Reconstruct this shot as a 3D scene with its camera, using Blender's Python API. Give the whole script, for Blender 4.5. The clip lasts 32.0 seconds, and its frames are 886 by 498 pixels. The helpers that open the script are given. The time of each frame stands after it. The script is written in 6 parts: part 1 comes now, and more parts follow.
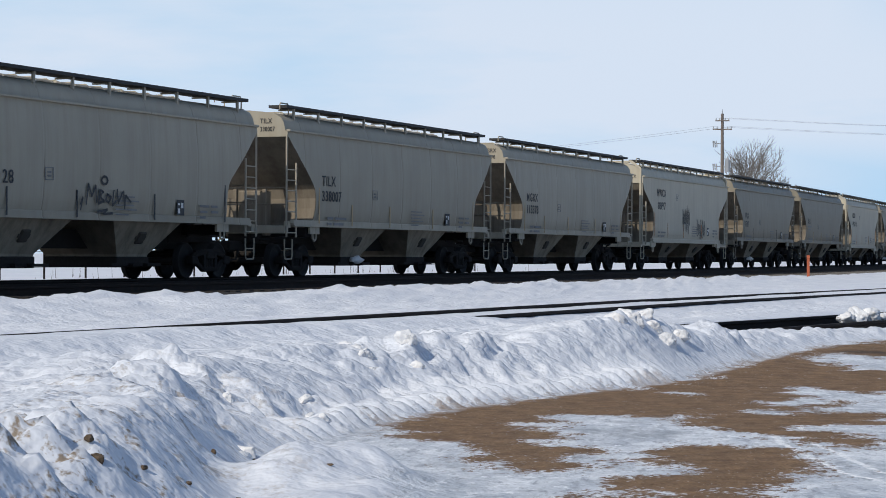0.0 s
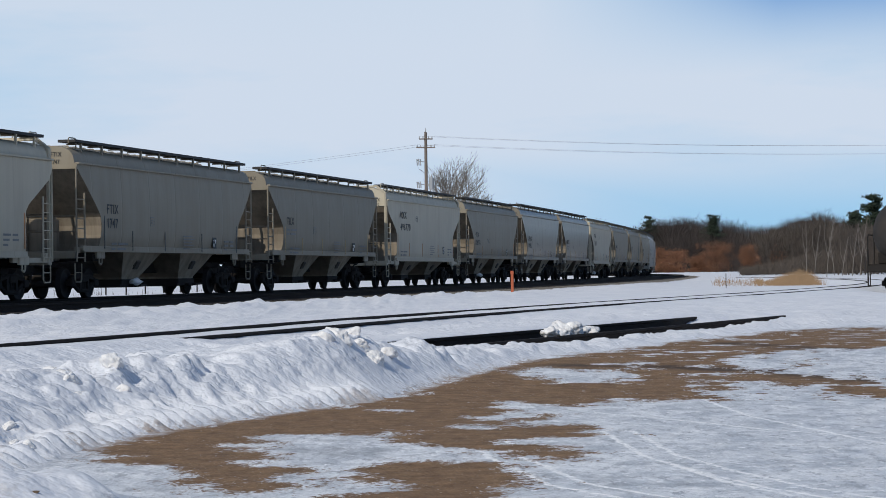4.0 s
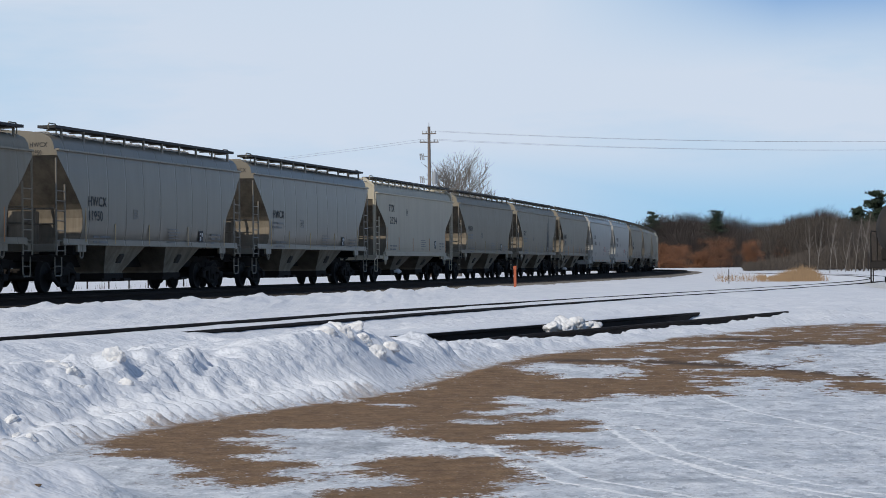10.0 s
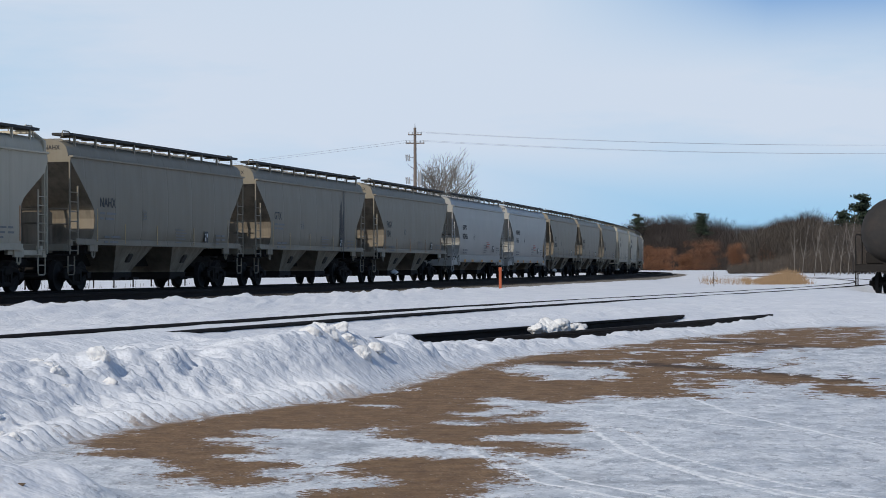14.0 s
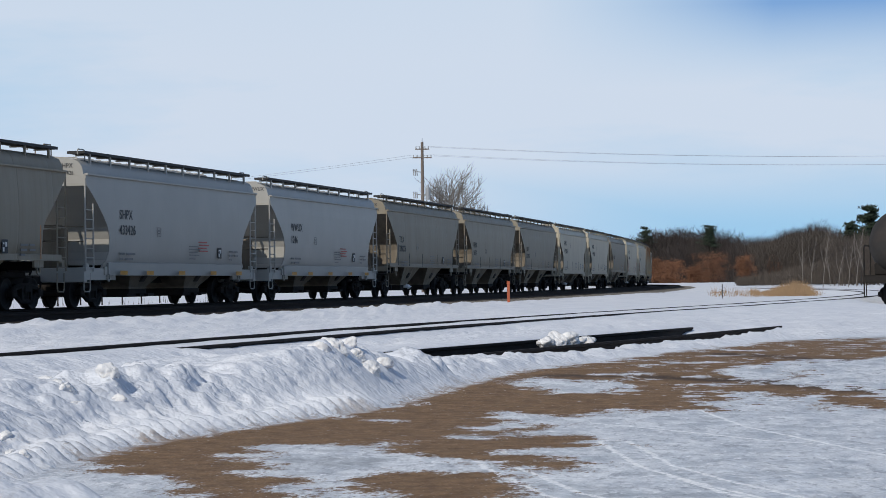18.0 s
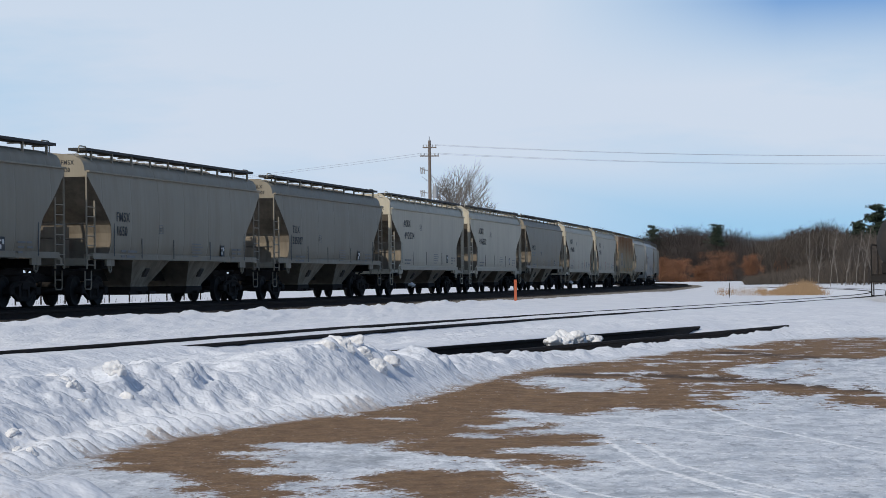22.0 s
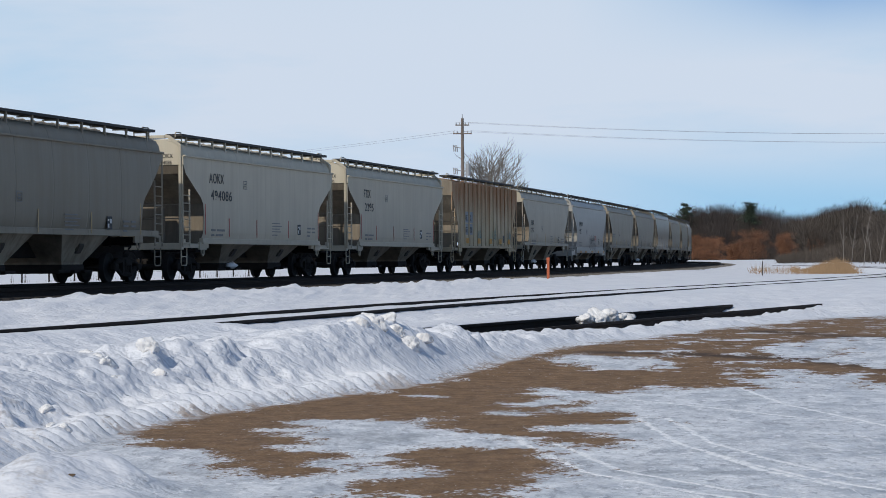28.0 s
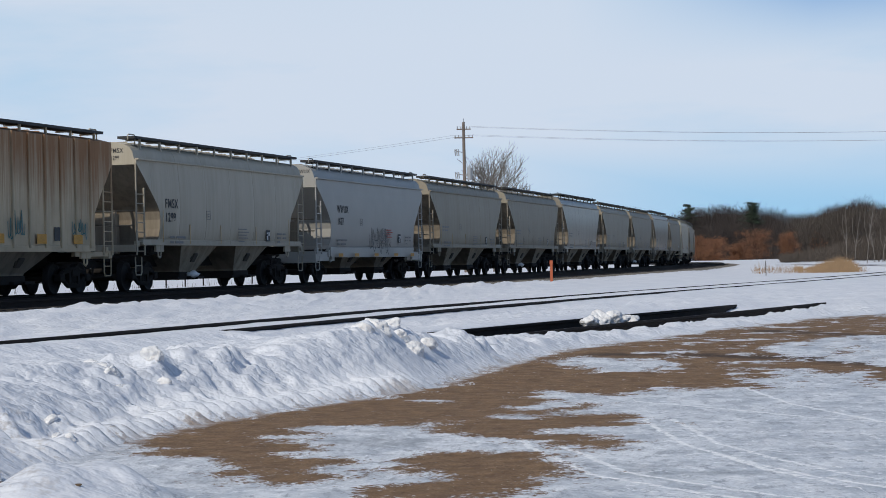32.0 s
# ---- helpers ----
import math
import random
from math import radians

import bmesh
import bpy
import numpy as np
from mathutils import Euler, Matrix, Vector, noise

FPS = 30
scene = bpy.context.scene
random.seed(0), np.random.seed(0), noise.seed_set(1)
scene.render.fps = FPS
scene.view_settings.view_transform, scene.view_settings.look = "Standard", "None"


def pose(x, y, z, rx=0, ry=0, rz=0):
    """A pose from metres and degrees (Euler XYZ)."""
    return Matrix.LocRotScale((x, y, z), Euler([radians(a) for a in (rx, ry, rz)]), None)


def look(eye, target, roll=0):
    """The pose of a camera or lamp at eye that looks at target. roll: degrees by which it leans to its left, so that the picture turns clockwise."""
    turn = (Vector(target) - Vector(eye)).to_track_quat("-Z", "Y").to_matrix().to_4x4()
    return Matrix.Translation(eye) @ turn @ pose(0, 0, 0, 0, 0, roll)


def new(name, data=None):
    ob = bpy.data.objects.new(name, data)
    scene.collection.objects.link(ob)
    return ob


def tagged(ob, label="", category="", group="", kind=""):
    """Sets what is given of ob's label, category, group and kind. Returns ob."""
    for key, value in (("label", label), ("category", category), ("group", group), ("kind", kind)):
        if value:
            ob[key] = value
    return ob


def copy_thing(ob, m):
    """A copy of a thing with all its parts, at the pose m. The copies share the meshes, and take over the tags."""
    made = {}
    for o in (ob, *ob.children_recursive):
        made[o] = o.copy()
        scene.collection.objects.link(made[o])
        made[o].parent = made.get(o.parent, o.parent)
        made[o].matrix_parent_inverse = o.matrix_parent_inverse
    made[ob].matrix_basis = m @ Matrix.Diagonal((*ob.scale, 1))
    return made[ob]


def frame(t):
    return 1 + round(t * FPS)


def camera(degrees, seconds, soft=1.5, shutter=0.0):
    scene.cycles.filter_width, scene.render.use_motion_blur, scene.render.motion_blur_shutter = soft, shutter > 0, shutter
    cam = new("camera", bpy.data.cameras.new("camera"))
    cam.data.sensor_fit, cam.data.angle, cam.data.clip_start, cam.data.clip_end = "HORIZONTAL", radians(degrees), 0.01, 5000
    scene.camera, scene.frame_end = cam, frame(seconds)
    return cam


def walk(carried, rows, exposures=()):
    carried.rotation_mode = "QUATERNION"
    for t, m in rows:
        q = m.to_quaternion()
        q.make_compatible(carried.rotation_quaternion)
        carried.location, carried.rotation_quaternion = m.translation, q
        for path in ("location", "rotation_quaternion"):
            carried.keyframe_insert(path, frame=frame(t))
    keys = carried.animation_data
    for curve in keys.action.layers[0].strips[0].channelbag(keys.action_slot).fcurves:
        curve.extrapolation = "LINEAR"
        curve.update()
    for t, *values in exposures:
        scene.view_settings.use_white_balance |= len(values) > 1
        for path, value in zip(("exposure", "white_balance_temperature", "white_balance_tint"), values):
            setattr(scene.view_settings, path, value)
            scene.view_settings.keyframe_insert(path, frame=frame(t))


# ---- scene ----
SECONDS = 32.0
EYE = (0.0, 0.0, 1.2)
cam = camera(22.56, SECONDS, 0.9)


def aim(yaw, pitch, roll):
    """The pose at the eye that looks yaw degrees to the right of +Y and pitch degrees up."""
    a, b = radians(yaw), radians(pitch)
    way = Vector((math.sin(a) * math.cos(b), math.cos(a) * math.cos(b), math.sin(b)))
    return look(EYE, Vector(EYE) + way * 100, roll)


PATH = [
    (0, -7.517, 0.148, 0.221), (0.5, -6.590, 0.294, 0.617), (1, -5.710, 0.524, 0.842), (1.5, -4.804, 0.592, 0.697),
    (2, -3.624, 0.534, 0.530), (2.5, -2.644, 0.523, -0.119), (3, -1.657, 0.357, -1.172), (3.5, -0.586, 0.469, -1.290),
    (4, 0.051, 0.613, -0.739), (4.5, 0.438, 0.569, -0.489), (6.5, 0.159, 0.434, -0.501), (7, 0.195, 0.518, -0.411),
    (7.5, 0.201, 0.615, -0.352), (8, 0.159, 0.722, -0.119), (8.5, 0.006, 0.776, 0.038), (9, -0.219, 0.768, 0.154),
    (9.5, -0.125, 0.690, 0.010), (10, -0.026, 0.478, -0.545), (10.5, 0.015, 0.329, -0.890), (11, 0.079, 0.359, -0.868),
    (11.5, 0.186, 0.296, -0.722), (12, 0.290, 0.353, -0.424), (12.5, 0.059, 0.397, -0.330), (13, 0.000, 0.314, -0.197),
    (13.5, 0.215, 0.315, -0.027), (14, 0.352, 0.505, -0.232), (14.5, 0.165, 0.599, -0.340), (16.5, 0.040, 1.103, -0.608),
    (17, 0.150, 1.254, -0.646), (17.5, 0.157, 1.144, -0.699), (18, 0.149, 0.874, -0.660), (18.5, 0.104, 0.611, -0.418),
    (19, 0.127, 0.532, -0.327), (19.5, 0.160, 0.495, -0.251), (20, 0.200, 0.561, -0.240), (20.5, 0.315, 0.562, -0.265),
    (21, 0.393, 0.548, -0.445), (21.5, 0.257, 0.681, -0.485), (22, -0.036, 0.834, -0.541), (22.5, -0.321, 0.929, -0.555),
    (23, -0.395, 0.935, -0.649), (23.5, -0.269, 0.911, -0.661), (24, 0.034, 0.884, -0.483), (24.5, 0.396, 0.856, -0.451),
    (25, 0.336, 0.770, -0.257), (25.5, -0.039, 0.692, -0.207), (26, -0.409, 0.544, -0.232), (26.5, -0.683, 0.419, -0.267),
    (28.5, -0.943, 0.259, -0.464), (29, -0.930, 0.282, -0.696), (29.5, -0.870, 0.264, -0.980), (30, -0.822, 0.378, -1.103),
    (30.5, -0.845, 0.541, -1.159), (31, -0.916, 0.514, -1.198), (31.5, -0.953, 0.457, -1.202), (32, -0.957, 0.380, -1.257),
]
walk(cam, [(t, aim(y, p, r)) for t, y, p, r in PATH], [(0.0, -0.34), (1.5, -0.38), (3.5, -0.45), (32.0, -0.45)])

# ---- light ----
SUN_AZ, SUN_EL = -145.0, 37.0
a, e = radians(SUN_AZ), radians(SUN_EL)
to_sun = Vector((math.sin(a) * math.cos(e), math.cos(a) * math.cos(e), math.sin(e)))
sun = new("sun", bpy.data.lights.new("sun", "SUN"))
sun.data.energy, sun.data.angle, sun.data.color = 3.7, radians(0.53), (1.0, 0.93, 0.82)
sun.matrix_world = look(to_sun * 200, (0, 0, 0))

world = bpy.data.worlds.new("sky")
scene.world = world
world.use_nodes = True


def sky_nodes(nt):
    n, l = nt.nodes, nt.links
    out, bg = n["World Output"], n["Background"]
    sky = n.new("ShaderNodeTexSky")
    sky.sky_type, sky.sun_disc = "NISHITA", False
    sky.sun_elevation, sky.sun_rotation = radians(SUN_EL), radians(SUN_AZ)
    sky.air_density, sky.dust_density = 1.0, 0.6
    coord = n.new("ShaderNodeTexCoord")
    mp = n.new("ShaderNodeMapping")
    mp.inputs["Scale"].default_value = (2.0, 2.0, 9.0)
    mp.inputs["Rotation"].default_value = (0.0, radians(9), 0.0)
    l.new(coord.outputs["Generated"], mp.inputs["Vector"])
    ns = n.new("ShaderNodeTexNoise")
    ns.inputs["Scale"].default_value, ns.inputs["Detail"].default_value = 2.2, 6.0
    ns.inputs["Roughness"].default_value = 0.54
    l.new(mp.outputs["Vector"], ns.inputs["Vector"])
    ramp = n.new("ShaderNodeValToRGB")
    ramp.color_ramp.elements[0].position, ramp.color_ramp.elements[1].position = 0.12, 0.52
    l.new(ns.outputs["Fac"], ramp.inputs["Fac"])
    # thin high cloud begins a little over the horizon
    sep = n.new("ShaderNodeSeparateXYZ")
    l.new(coord.outputs["Generated"], sep.inputs["Vector"])
    up = n.new("ShaderNodeMapRange")
    up.inputs["From Min"].default_value, up.inputs["From Max"].default_value = 0.02, 0.06
    up.interpolation_type = "SMOOTHSTEP"
    l.new(sep.outputs["Z"], up.inputs["Value"])
    west = n.new("ShaderNodeMapRange")
    west.inputs["From Min"].default_value, west.inputs["From Max"].default_value = 0.12, -0.02
    west.inputs["To Min"].default_value, west.inputs["To Max"].default_value = 0.0, 1.0
    l.new(sep.outputs["X"], west.inputs["Value"])
    cover = n.new("ShaderNodeMath")
    cover.operation = "MAXIMUM"
    l.new(up.outputs["Result"], cover.inputs[0])
    l.new(west.outputs["Result"], cover.inputs[1])
    mul = n.new("ShaderNodeMath")
    mul.operation = "MULTIPLY"
    l.new(ramp.outputs["Color"], mul.inputs[0])
    l.new(cover.outputs["Value"], mul.inputs[1])
    soft = n.new("ShaderNodeMath")
    soft.operation = "MULTIPLY_ADD"
    high = n.new("ShaderNodeMapRange")
    high.inputs["From Min"].default_value, high.inputs["From Max"].default_value = 0.10, 0.40
    high.inputs["To Min"].default_value, high.inputs["To Max"].default_value = 1.0, 0.15
    l.new(sep.outputs["Z"], high.inputs["Value"])
    # the sky clears towards the side away from the sun
    clear = n.new("ShaderNodeMapRange")
    clear.inputs["From Min"].default_value, clear.inputs["From Max"].default_value = 0.30, 0.75
    l.new(sep.outputs["X"], clear.inputs["Value"])
    rear = n.new("ShaderNodeMapRange")
    rear.inputs["From Min"].default_value, rear.inputs["From Max"].default_value = 0.6, -0.1
    l.new(sep.outputs["Y"], rear.inputs["Value"])
    away = n.new("ShaderNodeMath")
    away.operation = "MAXIMUM"
    l.new(clear.outputs["Result"], away.inputs[0])
    l.new(rear.outputs["Result"], away.inputs[1])
    keep = n.new("ShaderNodeMath")
    keep.operation = "MULTIPLY_ADD"
    l.new(away.outputs["Value"], keep.inputs[0])
    keep.inputs[1].default_value, keep.inputs[2].default_value = -0.8, 1.0
    # a blue gap high on the side away from the sun
    gapx = n.new("ShaderNodeMapRange")
    gapx.inputs["From Min"].default_value, gapx.inputs["From Max"].default_value = 0.04, 0.15
    l.new(sep.outputs["X"], gapx.inputs["Value"])
    gapz = n.new("ShaderNodeMapRange")
    gapz.inputs["From Min"].default_value, gapz.inputs["From Max"].default_value = 0.086, 0.122
    l.new(sep.outputs["Z"], gapz.inputs["Value"])
    gap = n.new("ShaderNodeMath")
    gap.operation = "MULTIPLY"
    l.new(gapx.outputs["Result"], gap.inputs[0])
    l.new(gapz.outputs["Result"], gap.inputs[1])
    shut = n.new("ShaderNodeMath")
    shut.operation = "MULTIPLY_ADD"
    l.new(gap.outputs["Value"], shut.inputs[0])
    shut.inputs[1].default_value, shut.inputs[2].default_value = -0.95, 1.0
    lid = n.new("ShaderNodeMath")
    lid.operation = "MULTIPLY"
    l.new(high.outputs["Result"], lid.inputs[0])
    l.new(shut.outputs["Value"], lid.inputs[1])
    thick = n.new("ShaderNodeMath")
    thick.operation = "MULTIPLY"
    l.new(lid.outputs["Value"], thick.inputs[0])
    l.new(keep.outputs["Value"], thick.inputs[1])
    thin = n.new("ShaderNodeMath")
    thin.operation = "MULTIPLY"
    l.new(mul.outputs["Value"], thin.inputs[0])
    l.new(thick.outputs["Value"], thin.inputs[1])
    l.new(thin.outputs["Value"], soft.inputs[0])
    soft.inputs[1].default_value, soft.inputs[2].default_value = 0.88, 0.10
    mix = n.new("ShaderNodeMix")
    mix.data_type = "RGBA"
    l.new(soft.outputs["Value"], mix.inputs["Factor"])
    tint = n.new("ShaderNodeMix")
    tint.data_type, tint.blend_type = "RGBA", "MULTIPLY"
    tint.inputs["Factor"].default_value = 1.0
    tint.inputs["B"].default_value = (0.7, 0.85, 1.0, 1)
    l.new(sky.outputs["Color"], tint.inputs["A"])
    low = n.new("ShaderNodeMapRange")
    low.inputs["From Min"].default_value, low.inputs["From Max"].default_value = 0.35, 0.08
    l.new(sep.outputs["Z"], low.inputs["Value"])
    haze = n.new("ShaderNodeMix")
    haze.data_type = "RGBA"
    l.new(low.outputs["Result"], haze.inputs["Factor"])
    l.new(tint.outputs["Result"], haze.inputs["A"])
    far = n.new("ShaderNodeMix")
    far.data_type = "RGBA"
    l.new(away.outputs["Value"], far.inputs["Factor"])
    hole = n.new("ShaderNodeMix")
    hole.data_type = "RGBA"
    l.new(gap.outputs["Value"], hole.inputs["Factor"])
    l.new(far.outputs["Result"], hole.inputs["A"])
    hole.inputs["B"].default_value = (1.5, 3.9, 8.4, 1)
    far.inputs["A"].default_value = (3.8, 7.15, 10.3, 1)
    far.inputs["B"].default_value = (2.9, 4.25, 5.9, 1)
    l.new(hole.outputs["Result"], haze.inputs["B"])
    l.new(haze.outputs["Result"], mix.inputs["A"])
    mix.inputs["B"].default_value = (7.7, 8.75, 10.3, 1)
    l.new(mix.outputs["Result"], bg.inputs["Color"])
    bg.inputs["Strength"].default_value = 0.11
    l.new(bg.outputs["Background"], out.inputs["Surface"])


sky_nodes(world.node_tree)


# ---- materials ----
def mat(name, base, rough=0.8, metal=0.0, vary=0.15, scale=3.0, bump=0.1, dirt=None, dirt_amount=0.0, spread=0.0, stretch=(1, 1, 1)):
    """A surface whose base colour varies at two scales, with fine relief and stains of a second colour."""
    m = bpy.data.materials.new(name)
    m.use_nodes = True
    nt = m.node_tree
    n, l = nt.nodes, nt.links
    p = n["Principled BSDF"]
    coord = n.new("ShaderNodeTexCoord")
    mp = n.new("ShaderNodeMapping")
    mp.inputs["Scale"].default_value = stretch
    l.new(coord.outputs["Object"], mp.inputs["Vector"])
    big = n.new("ShaderNodeTexNoise")
    big.inputs["Scale"].default_value, big.inputs["Detail"].default_value = scale * 0.3, 4
    fine = n.new("ShaderNodeTexNoise")
    fine.inputs["Scale"].default_value, fine.inputs["Detail"].default_value = scale * 5, 5
    for q in (big, fine):
        l.new(mp.outputs["Vector"], q.inputs["Vector"])
    add = n.new("ShaderNodeMath")
    add.operation = "MULTIPLY_ADD"
    add.inputs[1].default_value = 0.5
    half = n.new("ShaderNodeMath")
    half.operation = "MULTIPLY"
    half.inputs[1].default_value = 0.5
    l.new(big.outputs["Fac"], half.inputs[0])
    l.new(fine.outputs["Fac"], add.inputs[0])
    l.new(half.outputs["Value"], add.inputs[2])
    ramp = n.new("ShaderNodeMapRange")
    ramp.inputs["From Min"].default_value, ramp.inputs["From Max"].default_value = 0.3, 0.7
    ramp.inputs["To Min"].default_value, ramp.inputs["To Max"].default_value = 1 - vary, 1 + vary
    l.new(add.outputs["Value"], ramp.inputs["Value"])
    value = ramp.outputs["Result"]
    if spread:
        info = n.new("ShaderNodeObjectInfo")
        sr = n.new("ShaderNodeMapRange")
        sr.inputs["To Min"].default_value, sr.inputs["To Max"].default_value = 1 - spread, 1 + spread
        l.new(info.outputs["Random"], sr.inputs["Value"])
        mm = n.new("ShaderNodeMath")
        mm.operation = "MULTIPLY"
        l.new(value, mm.inputs[0])
        l.new(sr.outputs["Result"], mm.inputs[1])
        value = mm.outputs["Value"]
    mul = n.new("ShaderNodeVectorMath")
    mul.operation = "SCALE"
    mul.inputs[0].default_value = base
    l.new(value, mul.inputs["Scale"])
    colour = mul.outputs["Vector"]
    if dirt:
        st = n.new("ShaderNodeTexNoise")
        st.inputs["Scale"].default_value, st.inputs["Detail"].default_value = scale, 7
        st.inputs["Roughness"].default_value = 0.65
        l.new(mp.outputs["Vector"], st.inputs["Vector"])
        sm = n.new("ShaderNodeMapRange")
        sm.inputs["From Min"].default_value, sm.inputs["From Max"].default_value = 0.5, 0.75
        sm.inputs["To Max"].default_value = dirt_amount
        l.new(st.outputs["Fac"], sm.inputs["Value"])
        mx = n.new("ShaderNodeMix")
        mx.data_type = "RGBA"
        l.new(sm.outputs["Result"], mx.inputs["Factor"])
        l.new(colour, mx.inputs["A"])
        mx.inputs["B"].default_value = (*dirt, 1)
        colour = mx.outputs["Result"]
    l.new(colour, p.inputs["Base Color"])
    p.inputs["Roughness"].default_value, p.inputs["Metallic"].default_value = rough, metal
    if bump:
        bp = n.new("ShaderNodeBump")
        bp.inputs["Strength"].default_value, bp.inputs["Distance"].default_value = bump, 0.02
        l.new(fine.outputs["Fac"], bp.inputs["Height"])
        l.new(bp.outputs["Normal"], p.inputs["Normal"])
    return m


def car_paint(name, base, rough, streak, streak_amount, seam=2.4, seam_depth=0.3, vary=0.05, rust_from=None):
    """Weathered paint: vertical streaks of road film, a dirtier lower band and welded plate seams."""
    m = bpy.data.materials.new(name)
    m.use_nodes = True
    nt = m.node_tree
    n, l = nt.nodes, nt.links
    p = n["Principled BSDF"]
    coord = n.new("ShaderNodeTexCoord")
    info = n.new("ShaderNodeObjectInfo")
    off = n.new("ShaderNodeVectorMath")
    off.operation = "SCALE"
    off.inputs[0].default_value = (40, 0, 0)
    l.new(info.outputs["Random"], off.inputs["Scale"])
    place = n.new("ShaderNodeVectorMath")
    l.new(coord.outputs["Object"], place.inputs[0])
    l.new(off.outputs["Vector"], place.inputs[1])
    mp = n.new("ShaderNodeMapping")
    mp.inputs["Scale"].default_value = (3.0, 3.0, 0.18)
    l.new(place.outputs["Vector"], mp.inputs["Vector"])
    st = n.new("ShaderNodeTexNoise")
    st.inputs["Scale"].default_value, st.inputs["Detail"].default_value, st.inputs["Roughness"].default_value = 1.0, 8, 0.7
    l.new(mp.outputs["Vector"], st.inputs["Vector"])
    if rust_from:
        mp.inputs["Scale"].default_value = (4.5, 4.5, 0.16)
    sm = n.new("ShaderNodeMapRange")
    sm.inputs["From Min"].default_value, sm.inputs["From Max"].default_value = (0.42, 0.68) if rust_from else (0.42, 0.72)
    sm.inputs["To Max"].default_value = streak_amount
    l.new(st.outputs["Fac"], sm.inputs["Value"])
    sep = n.new("ShaderNodeSeparateXYZ")
    l.new(coord.outputs["Object"], sep.inputs["Vector"])
    if rust_from:
        # rust that starts along the roof's edge and runs down in tongues
        run = n.new("ShaderNodeMapRange")
        run.inputs["From Min"].default_value, run.inputs["From Max"].default_value = rust_from, 4.1
        run.inputs["To Min"].default_value, run.inputs["To Max"].default_value = -0.16, 0.19
        l.new(sep.outputs["Z"], run.inputs["Value"])
        more = n.new("ShaderNodeMath")
        l.new(run.outputs["Result"], more.inputs[0])
        l.new(st.outputs["Fac"], more.inputs[1])
        l.new(more.outputs["Value"], sm.inputs["Value"])
    blot = n.new("ShaderNodeTexNoise")
    blot.inputs["Scale"].default_value, blot.inputs["Detail"].default_value = 0.8, 5
    l.new(place.outputs["Vector"], blot.inputs["Vector"])
    vr = n.new("ShaderNodeMapRange")
    vr.inputs["From Min"].default_value, vr.inputs["From Max"].default_value = 0.3, 0.7
    vr.inputs["To Min"].default_value, vr.inputs["To Max"].default_value = 1 - vary, 1 + vary
    l.new(blot.outputs["Fac"], vr.inputs["Value"])
    own = n.new("ShaderNodeMapRange")
    own.inputs["To Min"].default_value, own.inputs["To Max"].default_value = 0.88, 1.1
    l.new(info.outputs["Random"], own.inputs["Value"])
    k = n.new("ShaderNodeMath")
    k.operation = "MULTIPLY"
    l.new(vr.outputs["Result"], k.inputs[0])
    l.new(own.outputs["Result"], k.inputs[1])
    col = n.new("ShaderNodeVectorMath")
    col.operation = "SCALE"
    col.inputs[0].default_value = base
    l.new(k.outputs["Value"], col.inputs["Scale"])
    mx = n.new("ShaderNodeMix")
    mx.data_type = "RGBA"
    l.new(sm.outputs["Result"], mx.inputs["Factor"])
    l.new(col.outputs["Vector"], mx.inputs["A"])
    mx.inputs["B"].default_value = (*streak, 1)
    p.inputs["Roughness"].default_value = rough
    p.inputs["Specular IOR Level"].default_value = 0.3 if rough < 0.35 else 0.15
    saw = n.new("ShaderNodeMath")
    saw.operation = "PINGPONG"
    saw.inputs[1].default_value = seam / 2
    l.new(sep.outputs["X"], saw.inputs[0])
    edge = n.new("ShaderNodeMapRange")
    edge.inputs["From Max"].default_value = 0.06
    l.new(saw.outputs["Value"], edge.inputs["Value"])
    # soot held by the weld beads, broken along their length
    held = n.new("ShaderNodeMapRange")
    held.inputs["From Min"].default_value, held.inputs["From Max"].default_value = 0.022, 0.010
    held.inputs["To Max"].default_value = min(0.7, seam_depth * 1.6)
    l.new(saw.outputs["Value"], held.inputs["Value"])
    worn = n.new("ShaderNodeMapRange")
    worn.inputs["From Min"].default_value, worn.inputs["From Max"].default_value = 0.42, 0.55
    l.new(blot.outputs["Fac"], worn.inputs["Value"])
    soot = n.new("ShaderNodeMath")
    soot.operation = "MULTIPLY"
    l.new(held.outputs["Result"], soot.inputs[0])
    l.new(worn.outputs["Result"], soot.inputs[1])
    bead = n.new("ShaderNodeMix")
    bead.data_type = "RGBA"
    l.new(soot.outputs["Value"], bead.inputs["Factor"])
    l.new(mx.outputs["Result"], bead.inputs["A"])
    bead.inputs["B"].default_value = tuple(0.45 * v for v in streak) + (1,)
    l.new(bead.outputs["Result"], p.inputs["Base Color"])
    both = n.new("ShaderNodeMath")
    both.operation = "MULTIPLY_ADD"
    both.inputs[1].default_value = 0.6
    l.new(blot.outputs["Fac"], both.inputs[0])
    l.new(edge.outputs["Result"], both.inputs[2])
    bp = n.new("ShaderNodeBump")
    bp.inputs["Strength"].default_value, bp.inputs["Distance"].default_value = seam_depth, 0.03
    l.new(both.outputs["Value"], bp.inputs["Height"])
    l.new(bp.outputs["Normal"], p.inputs["Normal"])
    return m


